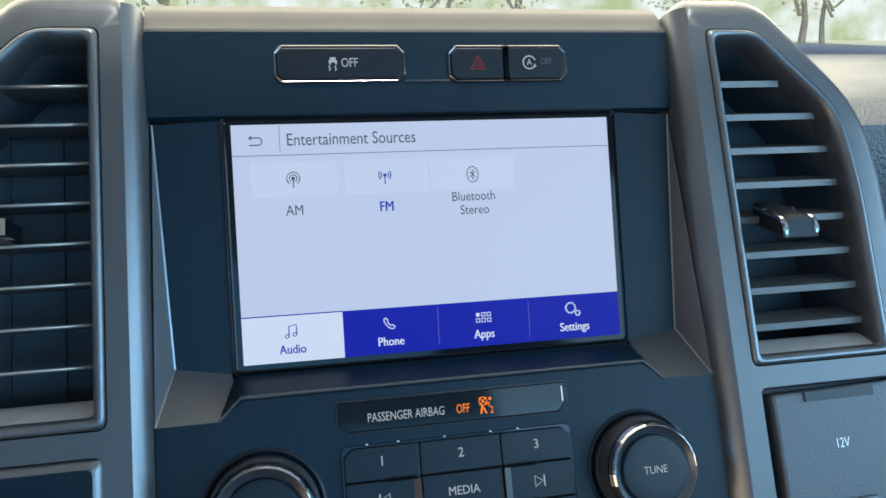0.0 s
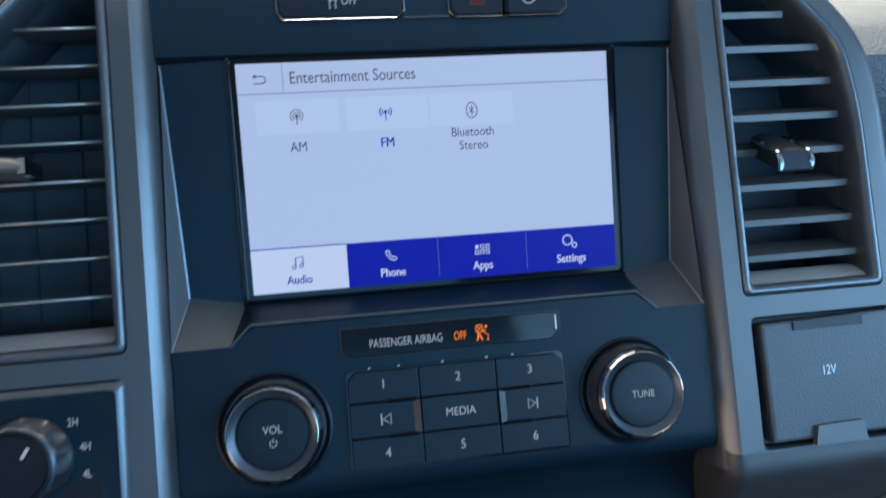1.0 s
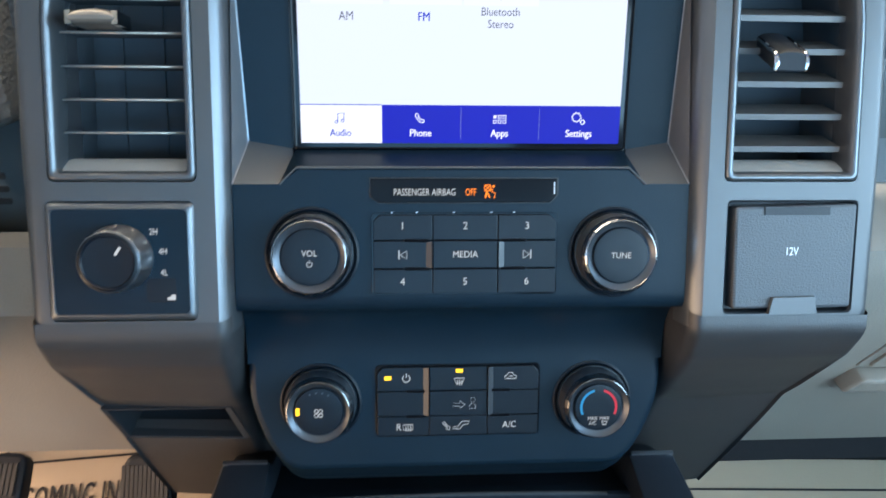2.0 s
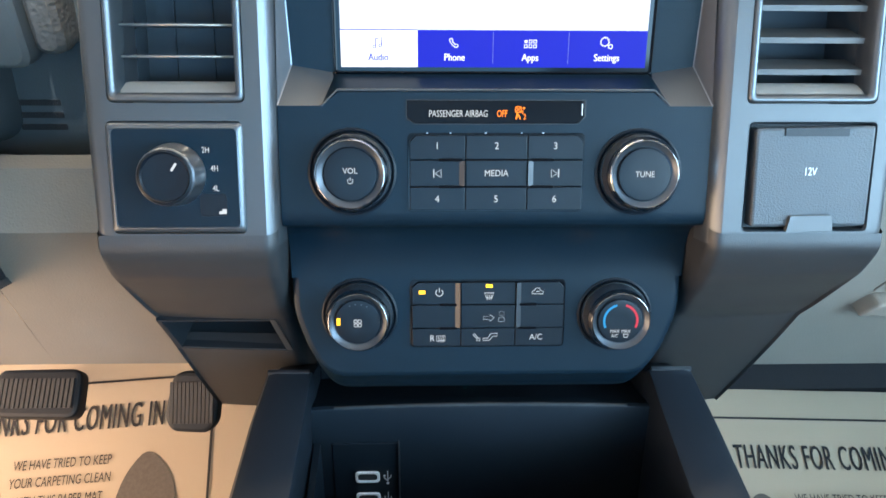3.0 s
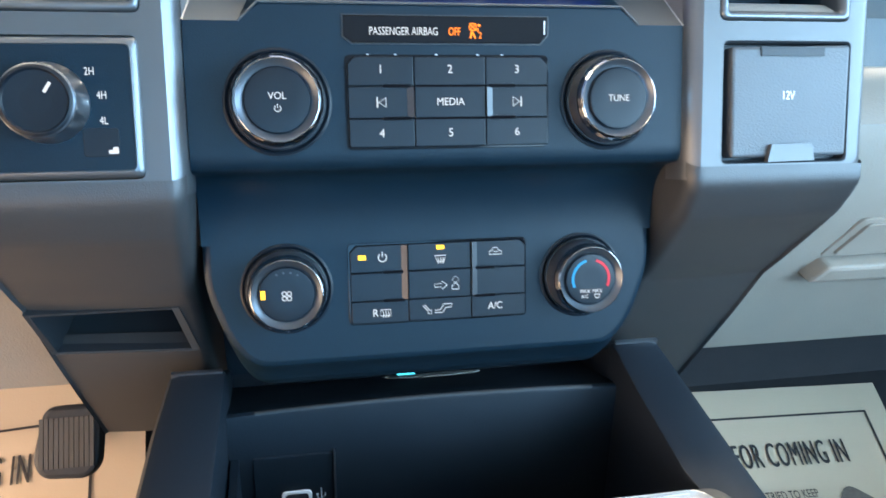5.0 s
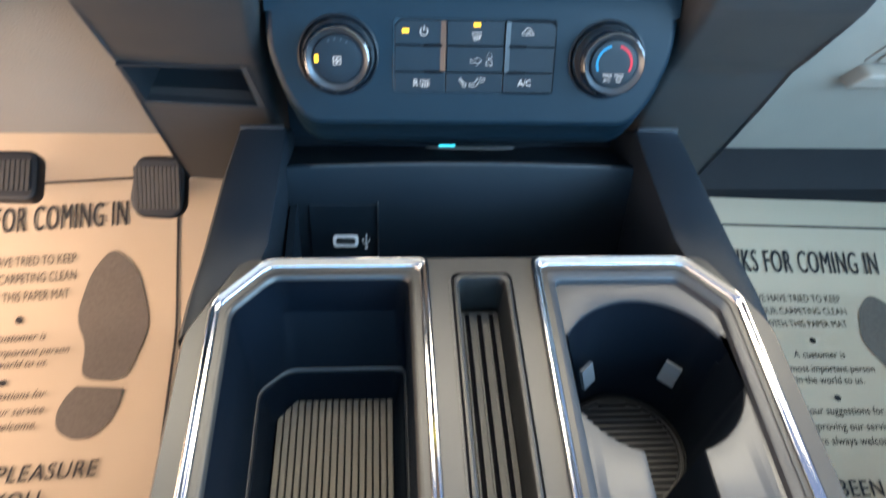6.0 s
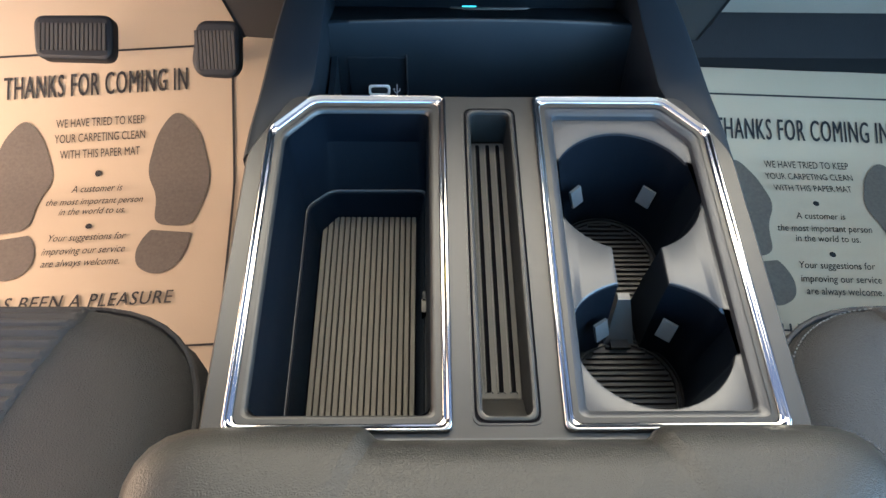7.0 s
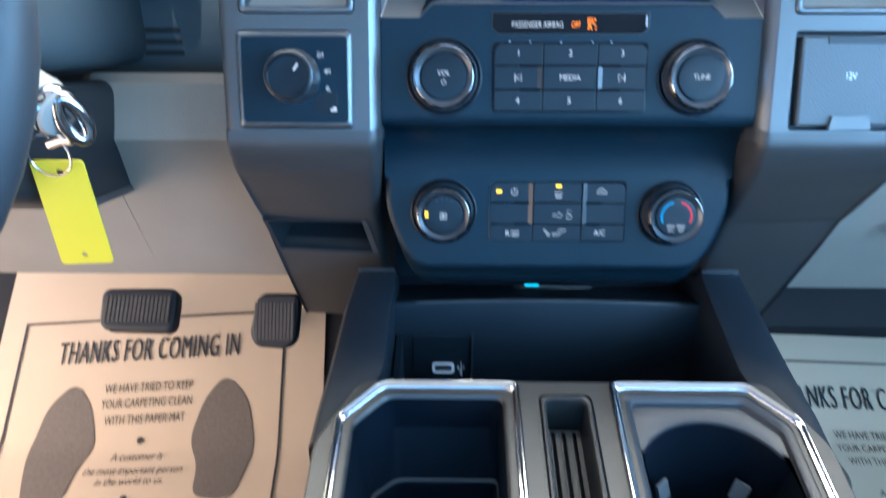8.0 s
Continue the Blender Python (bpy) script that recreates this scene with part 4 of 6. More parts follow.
for j, row in enumerate(("123", None, "456")):
    if row:
        for i, ch in enumerate(row):
            write("key_figure", ch, 0.0056, (-0.0330, 0.0, 0.0328)[i], (0.0153, 0, -0.0143)[j], KZ, WHITE, keys[i, j], 0.95)
write("key_word", "MEDIA", 0.0050, 0.0, 0.0002, KZ + 0.0003, WHITE, keys[1, 1], 0.92)
for s, i in ((-1, 0), (1, 2)):
    x = 0.0328 * s
    draw("skip_icon", stroke([(x - s * 0.0020, -0.0020), (x - s * 0.0020, 0.0024), (x + s * 0.0014, 0.0002)], 0.0005, True) + stroke([(x + s * 0.0021, -0.0022), (x + s * 0.0021, 0.0026)], 0.0006), KZ, WHITE, keys[i, 1])


def divider_bar(side, x, v0, v1, parent):
    """A satin facet that falls away from a middle key's edge; side: -1 or 1."""
    a, b = x, x + side * 0.0030
    bm = loft([[(a, v, 0.0010), (b, v, 0.0010), (b, v, 0.0026), (a, v, 0.0040)][::side] for v in (v0, v1)])
    return part("bright_bar", soften(bm, 0.0004, 2), DIVIDER, parent, "smoked metal divider bar")


def finger_slit(x0, x1, v, parent):
    """A small dark slot with round ends between two rows of keys, with its raised rim."""
    pts = rect(x0, v - 0.0011, x1, v + 0.0011)
    part("slit", pill(pts, 0.0010, 0.001, 0.0029, 0.0002, 4), BUTTON, parent)
    part("slit_gap", pill(inset(pts, 0.0004), 0.0006, 0.002, 0.00305, 0.0001, 4), VOID, parent, "black gap")


for side in (-1, 1):
    divider_bar(side, side * 0.0177, -0.0066, 0.0070, radio)
for v in (0.0077, -0.0073):
    for x0, x1 in ((-0.0325, -0.0185), (0.0185, 0.0325)):
        finger_slit(x0, x1, v, radio)
    part("row_gap", block(-0.0183, v - 0.0004, 0.0020, 0.0183, v + 0.0004, 0.0027), VOID, radio, "black gap")
for x in (-0.0385, -0.0255, -0.0060, 0.0140, 0.0260):
    part("key_dot", block(x - 0.0005, 0.0221, 0.0, x + 0.0005, 0.0226, 0.0008), PRINT, radio)
CR = (0.0052, -0.0095, -0.0249, -0.0371)
climate, keys = key_block("climate_keys", CLIMATE, (-0.0480, -0.0173, 0.0173, 0.0480), CR, "black climate key panel with white signs and amber lamps", "climate")
for x0, v, w, h, p in ((-0.0415, -0.0012, 0.0040, 0.0024, (0, 0)), (0.0005, 0.0027, 0.0042, 0.0022, (1, 0))):
    draw("key_lamp", [rect(x0 - w / 2, v - h / 2, x0 + w / 2, v + h / 2)], KZ, YELLOWLAMP, keys[p], "lit amber key lamp")
draw("power_icon", stroke(arc(-0.0307, -0.0015, 0.0022, 125, 415, 16), 0.0005) + stroke([(-0.0307, -0.0012), (-0.0307, 0.0016)], 0.0005), KZ, WHITE, keys[0, 0])
draw("demist_icon", stroke([(-0.0025, -0.0018), (0.0035, -0.0018), (0.0022, -0.0050), (-0.0012, -0.0050)], 0.0005, True) + [q for x in (-0.0008, 0.0005, 0.0018) for q in stroke([(x, -0.0030), (x + 0.0004, -0.0045), (x, -0.0062)], 0.0004)], KZ, WHITE, keys[1, 0])
draw("car_icon", stroke([(0.0275, -0.0025), (0.0345, -0.0025), (0.0345, -0.0010), (0.0328, -0.0004), (0.0320, 0.0012), (0.0298, 0.0012), (0.0288, -0.0004), (0.0275, -0.0010)], 0.0004, True) + stroke([(0.0300, -0.0010), (0.0322, -0.0010)], 0.0004), KZ, WHITE, keys[2, 0])
draw("face_icon", stroke([(-0.0030, -0.0190), (0.0010, -0.0190), (0.0010, -0.0205), (0.0040, -0.0180), (0.0010, -0.0158), (0.0010, -0.0172), (-0.0030, -0.0172)], 0.0004, True)
     + stroke(ring(0.0086, -0.0153, 0.0016, 12), 0.0004, True) + stroke([(0.0066, -0.0206), (0.0066, -0.0188), (0.0080, -0.0176), (0.0092, -0.0176), (0.0104, -0.0188), (0.0104, -0.0206)], 0.0004, True), KZ, WHITE, keys[1, 1])
write("key_letter", "R", 0.0058, -0.0352, -0.0315, KZ, WHITE, keys[0, 2], 0.9)
draw("rear_window_icon", stroke([(-0.0325, -0.0330), (-0.0270, -0.0330), (-0.0270, -0.0298), (-0.0325, -0.0298)], 0.0004, True) + [q for x in (-0.0312, -0.0298, -0.0284) for q in stroke([(x, -0.0305), (x + 0.0004, -0.0322), (x, -0.0340)], 0.0004)], KZ, WHITE, keys[0, 2])
draw("feet_icon", stroke([(-0.0095, -0.0290), (-0.0065, -0.0320), (-0.0072, -0.0330), (-0.0050, -0.0335), (-0.0050, -0.0312), (-0.0058, -0.0316), (-0.0085, -0.0284)], 0.0004, True)
     + stroke([(-0.0030, -0.0330), (0.0012, -0.0330), (0.0030, -0.0303), (0.0058, -0.0303), (0.0066, -0.0284), (0.0020, -0.0284), (0.0000, -0.0315), (-0.0030, -0.0315)], 0.0004, True), KZ, WHITE, keys[1, 2])
write("key_word", "A/C", 0.0056, 0.0307, -0.0310, KZ, WHITE, keys[2, 2], 0.9)
divider_bar(1, 0.0177, -0.0243, 0.0048, climate)
divider_bar(-1, -0.0177, -0.0243, 0.0048, climate)
for v in (-0.0095, -0.0249):
    for x0, x1 in ((-0.0310, -0.0186), (0.0186, 0.0310)):
        finger_slit(x0, x1, v, climate)


# ---- rotary knobs ----
def knob(name, m, r, face, tall, label, facets=26):
    top = thing(name, m, label, "knob", "dash knobs")
    part("collar", turned([(r * 1.22, -0.0012), (r * 1.21, 0.0006), (r * 1.16, 0.0010), (r * 1.09, 0.0002), (r * 1.03, -0.0012)], 56, cap0=False, cap1=False), BUTTON, top, "shallow dark collar", 50)
    part("base_flange", turned([(r * 1.08, -0.001), (r * 1.085, 0.0014), (r * 1.07, 0.0020), (r * 1.03, 0.0022)], 64, cap0=False, cap1=False), BUTTON, top, "thin dark flange", 40)
    # grip facets: every other one stands a little proud
    bm = turned([(r * 1.050, 0.001), (r * 1.042, tall * 0.30), (r * 1.026, tall * 0.58), (r * 1.008, tall * 0.74)], facets * 2, cap0=False, cap1=False)
    for v in bm.verts:
        k = round(math.atan2(v.co.y, v.co.x) / math.pi * facets) % 4
        if k in (0, 1):
            v.co.x, v.co.y = v.co.x * 0.988, v.co.y * 0.988
    part("grip", bm, KNOBFLANK, top, "faceted smoked metal grip", 9)
    part("bright_ring", turned([(r * 1.006, tall * 0.73), (r * 0.995, tall * 0.80), (r * 0.948, tall * 0.935), (r * 0.915, tall * 0.995), (r * 0.905, tall * 1.0), (r * 0.897, tall * 0.985)], facets, cap0=False, cap1=False), KNOBEDGE, top, "bright facetted chrome edge", 9)
    part("inner_ring", turned([(r * 0.898, tall * 0.985), (r * 0.885, tall * 0.970), (r * 0.84, tall * 0.915), (face * 1.06, tall * 0.84), (face * 1.0, tall * 0.82)], 64, cap0=False, cap1=False), KNOBRING, top, "satin inner ring", 40)
    f = part("knob_face", turned([(face, tall * 0.78), (face, tall * 0.88), (face * 0.96, tall * 0.925), (face * 0.90, tall * 0.935), (face * 0.3, tall * 0.920)], 56), BUTTON, top)
    return top, f, tall * 0.945


k, f, z = knob("volume_knob", RADIO @ shift(-0.0803, 0.0008), 0.0203, 0.0148, 0.0150, "round black volume knob with dark chrome rim")
write("knob_word", "VOL", 0.0045, 0.0, 0.0018, z, WHITE, f, 0.92)
draw("power_icon", stroke(arc(0.0, -0.0036, 0.0014, 125, 415, 14), 0.00035) + stroke([(0, -0.0034), (0, -0.0016)], 0.00035), z, WHITE, f)
k, f, z = knob("tune_knob", RADIO @ shift(0.0803, 0.0006), 0.0203, 0.0148, 0.0150, "round black tuning knob with faceted dark chrome rim")
write("knob_word", "TUNE", 0.0045, 0.0, 0.0, z, WHITE, f, 0.92)
k, f, z = knob("fan_knob", CLIMATE @ shift(-0.0808, -0.0162), 0.0197, 0.0142, 0.0172, "round black fan knob with an amber mark")
draw("amber_mark", [rect(-0.0128, -0.0018, -0.0106, 0.0026)], z, YELLOWLAMP, f, "lit amber mark")
draw("fan_icon", [q for a in range(4) for q in stroke([(0.0017 * math.cos(math.pi / 4 + a * math.pi / 2) + 0.0011 * math.cos(e), -0.0006 + 0.0017 * math.sin(math.pi / 4 + a * math.pi / 2) + 0.0011 * math.sin(e)) for e in [2 * math.pi * i / 10 for i in range(10)]], 0.0004, True)], z, WHITE, f)
for a in (60, 78, 96, 114):
    draw("fan_mark", [[(0.0118 * math.cos(radians(a + e)) * q, 0.0118 * math.sin(radians(a + e)) * q) for e, q in ((-2, 1), (2, 1), (2, 0.93), (-2, 0.93))]], z, TRIM, f)
k, f, z = knob("temperature_knob", CLIMATE @ shift(0.0808, -0.0168), 0.0197, 0.0142, 0.0172, "round black temperature knob with blue and red arcs")
draw("cold_arc", stroke(arc(0, 0.0004, 0.0103, 105, 205), 0.0014), z, BLUEARC, f, "blue cold arc")
draw("hot_arc", stroke(arc(0, 0.0004, 0.0103, 75, -25), 0.0014), z, REDARC, f, "red hot arc")
for x, low in ((-0.0034, "A/C"), (0.0036, "")):
    write("knob_word", "MAX", 0.0030, x, -0.0064, z, WHITE, f, 0.9)
    if low:
        write("knob_word", low, 0.0030, x, -0.0093, z, WHITE, f, 0.9)
    else:
        draw("demist_icon", stroke([(x - 0.0016, -0.0082), (x + 0.0016, -0.0082), (x + 0.0009, -0.0102), (x - 0.0009, -0.0102)], 0.0005, True), z, WHITE, f)

# ---- four wheel drive switch ----
four = thing("drive_mode_switch", RADIO @ shift(-0.1745, 0.0, PROUD - 0.002), "square black drive mode switch plate with a round knob", "switch")
part("plate", pill(rect(-0.0368, -0.0318, 0.0366, 0.0284), 0.0026, -0.006, 0.0036, 0.0030, 4), FASCIA, four)
edge = rect(-0.0372, -0.0322, 0.0370, 0.0288)
part("plate_rim", loft([lift(rounded(inset(edge, d), 0.0028, 4), z) for d, z in ((0.0, -0.004), (0.0002, 0.0014), (0.0010, 0.0030), (0.0024, 0.0042), (0.0036, 0.0044), (0.0040, 0.0034))], False, False), EDGELIT, four, "satin bevelled plate rim", 40)
DX, DY = -0.0010, 0.0005
bm = turned([(0.0170, 0.0), (0.0170, 0.0040), (0.0163, 0.0060), (0.0160, 0.0135), (0.0150, 0.0162), (0.0134, 0.0170), (0.0124, 0.0160), (0.0100, 0.0158)], 72, 0.0, 0.0, False, True)
for v in bm.verts:
    rr = math.hypot(v.co.x, v.co.y)
    if rr > 0.0145 and 0.005 < v.co.z < 0.0165:
        k = 1 - 0.07 * (0.5 + 0.5 * math.cos(12 * math.atan2(v.co.y, v.co.x)))
        v.co.x, v.co.y = v.co.x * k, v.co.y * k
dial = part("dial", bm, KNOBFLANK, four, "fluted smoked metal dial with a black face", 40, m=shift(DX, DY, 0.0018))
part("dial_face", turned([(0.0150, 0.0154), (0.0150, 0.0168), (0.0143, 0.0177), (0.0130, 0.0180), (0.0122, 0.0171), (0.0060, 0.0168)], 64, DX, DY, False, True), BUTTON, dial, "black dial face with a raised rim", 40, m=shift(0, 0, 0.0018))
part("dial_rim", turned([(0.0151, 0.0156), (0.0153, 0.0164), (0.0148, 0.0172), (0.0142, 0.0175)], 64, DX, DY, False, False), KNOBRING, dial, "thin smoked metal rim", 40, m=shift(0, 0, 0.0019))
draw("pointer", stroke([(DX + 0.0034, 0.0038), (DX + 0.0060, 0.0078)], 0.0013), 0.0190, WHITE, dial)
for word, x, y in (("2H", 0.0165, 0.0136), ("4H", 0.0208, 0.0036), ("4L", 0.0210, -0.0072)):
    write("mode_word", word, 0.0046, x, y, 0.0039, WHITE, four, 0.75)
part("icon_window", pill(rect(0.0120, -0.0225, 0.0268, -0.0100), 0.002, 0.0, 0.0039, 0.0003, 3), BUTTON, four)
draw("tow_icon", [rect(0.0222, -0.0212, 0.0262, -0.0196), rect(0.0240, -0.0196, 0.0262, -0.0184)], 0.0042, WHITE, four)

# ---- power outlet ----
outlet = thing("power_outlet", RADIO @ shift(0.1742, 0.0, PROUD - 0.003), "grey power outlet with a closed grained cover", "power outlet")
part("cover_frame", loft([lift(rounded(rect(-0.0365 + d, -0.0330 + d, 0.0370 - d, 0.0295 - d), 0.003, 4), z) for d, z in ((0, -0.006), (0, 0.0022), (0.0008, 0.0028), (0.0016, 0.0018), (0.0020, -0.004))], False, True), BLACK, outlet)
lid = part("cover", pill([(-0.0310, -0.0295), (0.0345, -0.0290), (0.0350, 0.0270), (-0.0318, 0.0255)], 0.002, -0.004, 0.0045, 0.0016, 4), OUTLETGREY, outlet, "grey grained outlet cover")
part("cover_tab", soften(loft([lift([(-0.0120, -0.0318), (0.0145, -0.0314), (0.0130, -0.0225), (-0.0100, -0.0230)], z) for z in (0.004, 0.0072)]), 0.0012, 2), TRIM, lid, "pale grey lifting tab")
part("hinge", soften(block(-0.0160, 0.0212, 0.003, 0.0195, 0.0255, 0.0054), 0.0009, 2), BLACK, lid)
write("cover_word", "12V", 0.0062, 0.0, 0.0015, 0.0047, PRINT, lid, 0.75)

# ---- centre console ----
con = thing("centre_console", shift(0, 0.32, -0.055), "grey centre console with chrome trimmed bins and cup holders", "centre console")
cinv = con.matrix_world.inverted()


def cpart(name, bm, mat, label="", angle=32, parent=None):
    return part(name, bm, mat, parent or con, label, angle, m=cinv)


TOP = 0.360
LEFT = [(-0.1448, 0.2085), (-0.0318, 0.2085), (-0.0325, 0.4425), (-0.1200, 0.4425), (-0.1448, 0.4140)]
RIGHT = [(-p[0], p[1]) for p in LEFT[::-1]]
SLOT = rect(-0.0134, 0.2150, 0.0134, 0.4310)
body = [(-0.1585, -0.20), (0.1585, -0.20), (0.1580, 0.396), (0.1340, 0.4465), (-0.1340, 0.4465), (-0.1580, 0.396)]
opening = {}
for name, ringpts in (("left", LEFT), ("right", RIGHT)):
    opening[name] = rounded(inset(ringpts, 0.0055), 0.005, 4)
slot = rounded(inset(SLOT, -0.0015), 0.004, 4)
bm = holed(rounded(body, 0.008, 4), [opening["left"], opening["right"], slot], TOP)
lo = rounded(inset(body, -0.0015), 0.009, 4)
loft([lift(rounded(body, 0.008, 4), TOP), lift(lo, TOP - 0.002), lift(rounded(inset(body, -0.003), 0.010, 4), TOP - 0.012), lift(rounded(inset(body, -0.006), 0.012, 4), 0.20)], False, False, bm=bm)
bmesh.ops.remove_doubles(bm, verts=bm.verts, dist=1e-5)
cpart("top_frame", bm, CONSOLE, "satin grey console top frame", 30)
for ringpts in (LEFT, RIGHT):
    sec = ((-0.0031, 0.0), (-0.0030, 0.0018), (-0.0025, 0.0029), (-0.0016, 0.0034), (-0.0009, 0.0031), (-0.0002, 0.0022), (0.0006, 0.0017), (0.0014, 0.0016), (0.0021, 0.0012), (0.0025, 0.0004), (0.0026, -0.0006))
    bm = loft([lift(rounded(inset(ringpts, d), 0.0055, 5), TOP + z) for d, z in sec], False, False)
    cpart("chrome_trim", bm, CHROME, "bright chrome trim ring", 50)
# storage bin with stepped floor and ribbed liner
OPEN_L = inset(LEFT, 0.0055)
FLOOR_L = [(-0.1200, 0.236), (-0.0492, 0.236), (-0.0492, 0.4035), (-0.1080, 0.4035), (-0.1200, 0.3885)]
STEP_L = [(-0.1275, 0.228), (-0.0428, 0.228), (-0.0428, 0.4120), (-0.1115, 0.4120), (-0.1275, 0.3975)]
LEDGE, DEEP = 0.2985, 0.2770
bin_loops = [(inset(OPEN_L, 0.0030), TOP - 0.0040, 0.008), (inset(OPEN_L, 0.0036), TOP - 0.008, 0.008), (inset(OPEN_L, 0.0050), TOP - 0.030, 0.007), (inset(STEP_L, -0.0012), LEDGE + 0.0020, 0.006), (STEP_L, LEDGE, 0.006),
             (inset(STEP_L, 0.0014), LEDGE - 0.0012, 0.006), (inset(STEP_L, 0.0022), LEDGE - 0.0040, 0.005), (inset(FLOOR_L, -0.0016), DEEP + 0.0030, 0.005), (FLOOR_L, DEEP + 0.0004, 0.005), (inset(FLOOR_L, 0.0006), DEEP - 0.003, 0.005)]
bm = loft([lift(rounded(p, r, 4), z) for p, z, r in bin_loops], False, True)
lip = [(inset(OPEN_L, -0.003), TOP - 0.0005), (inset(OPEN_L, 0.0010), TOP - 0.0010), (inset(OPEN_L, 0.0022), TOP - 0.0018), (inset(OPEN_L, 0.0030), TOP - 0.0040)]
cpart("bin_lip", loft([lift(rounded(p, 0.005, 4), z) for p, z in lip], False, False), CONSOLE, "satin grey bin lip", 40)
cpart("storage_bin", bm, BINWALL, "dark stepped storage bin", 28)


def ribbed(x0, x1, y0, y1, z, pitch, high, along="y", clip=None):
    """A liner with rounded ribs along y (or x)."""
    if along == "x":
        x0, x1, y0, y1 = y0, y1, x0, x1
    n = int(round((x1 - x0) / pitch))
    xs = []
    for i in range(n):
        a = x0 + (x1 - x0) * i / n
        p = (x1 - x0) / n
        xs += [(a, 0.0), (a + p * 0.18, 0.0), (a + p * 0.20, high * 0.9), (a + p * 0.26, high), (a + p * 0.90, high), (a + p * 0.96, high * 0.9), (a + p * 0.98, 0.0)]
    xs.append((x1, 0.0))
    bm = sheet([[(x, y, z + h) if along == "y" else (y, x, z + h) for x, h in xs] for y in (y0, (y0 + y1) / 2, y1)], 0)
    return bm


bm = ribbed(-0.1192, -0.0500, 0.240, 0.4025, DEEP - 0.0004, 0.0041, 0.0030)
for v in bm.verts:
    if v.co.y > 0.38 and v.co.x < -0.1085:
        v.co.y -= (-0.1085 - v.co.x) * 1.25
# lighter bead added as the highlight line along the bin step
edge = [(0.0006, LEDGE - 0.0008), (0.0002, LEDGE + 0.0006), (-0.0006, LEDGE + 0.0012), (-0.0020, LEDGE + 0.0014), (-0.0028, LEDGE + 0.0020)]
cpart("bin_step_highlight", loft([lift(rounded(inset(STEP_L, d), 0.006, 4), z) for d, z in edge], False, False), CONSOLE, "thin satin bead painting the highlight on the bin step", 40)
cpart("ribbed_liner", bm, RUBBER, "ribbed grey rubber liner", 40)
# black sheet that paints the shade in the gaps between the ribs
cpart("liner_groove_shade", holed([(-0.1190, 0.2405), (-0.0502, 0.2405), (-0.0502, 0.4020), (-0.1075, 0.4020), (-0.1190, 0.3885)], [], DEEP + 0.0010), VOID, "black sheet painting the shade between the ribs")
cpart("bin_latch", soften(block(-0.0456, 0.3075, 0.2960, -0.0424, 0.3175, 0.3050), 0.0012, 2), GLOSS, "small black latch")
cpart("bin_latch_tip", soften(block(-0.0450, 0.3165, 0.2990, -0.0430, 0.3225, 0.3062), 0.0008, 2), BLACK)
# pen slot
loops = [(inset(SLOT, -0.0030), TOP, 0.006), (inset(SLOT, -0.0026), TOP + 0.0010, 0.006), (inset(SLOT, -0.0014), TOP + 0.0014, 0.005), (inset(SLOT, -0.0002), TOP + 0.0008, 0.005), (inset(SLOT, 0.0003), TOP - 0.0012, 0.005), (inset(SLOT, 0.0009), TOP - 0.012, 0.004), (inset(SLOT, 0.0016), TOP - 0.028, 0.004)]
cpart("pen_slot", loft([lift(rounded(p, r, 4), z) for p, z, r in loops[:5]], False, False), CONSOLE, "satin grey pen slot rim", 40)
for d, mt in ((-0.0041, VOID), (-0.0052, CONSOLE)):
    a, b = rounded(inset(SLOT, d), 0.006, 4), rounded(inset(SLOT, d + 0.0011), 0.006, 4)
    cpart("slot_border", loft([lift(a, TOP), lift(a, TOP + 0.0005), lift(b, TOP + 0.0005), lift(b, TOP)], False, False), mt, "fine border round the pen slot", 40)
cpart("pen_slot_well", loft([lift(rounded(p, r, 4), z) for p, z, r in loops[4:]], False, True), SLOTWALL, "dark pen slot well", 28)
# the sloping foot of the slot, and its liner with three long grooves, shaded by black strips
cpart("slot_foot", soften(loft([[(x, 0.2185, TOP - 0.0120), (x, 0.2190, TOP - 0.0280), (x, 0.2345, TOP - 0.0280), (x, 0.2340, TOP - 0.0235)] for x in (-0.0118, 0.0118)]), 0.0006, 2), SLOTWALL)
slot = cpart("slot_liner", pill(rect(-0.0116, 0.2345, 0.0116, 0.4260), 0.0015, TOP - 0.0285, TOP - 0.0245, 0.0006, 3), SLOTRUBBER, "grooved pen slot liner", 40)
for i in (-1, 0, 1):
    cpart("slot_groove_shade", pill(rect(i * 0.0070 - 0.0014, 0.2385, i * 0.0070 + 0.0014, 0.4240), 0.0012, TOP - 0.0280, TOP - 0.0240, 0.0002, 3), VOID, "long black strip painting a groove's shade", parent=slot)
    for k in (-1, 1):
        x = i * 0.0070 + k * 0.0018
        cpart("slot_rib", soften(block(x - 0.0004, 0.2380, TOP - 0.0280, x + 0.0004, 0.4245, TOP - 0.0232), 0.0002, 1), SLOTRUBBER, parent=slot)

# cup holders
CUPX, C1, C2 = 0.0865, (0.3715, 0.0478), (0.2680, 0.0465)
gap = 0.0150


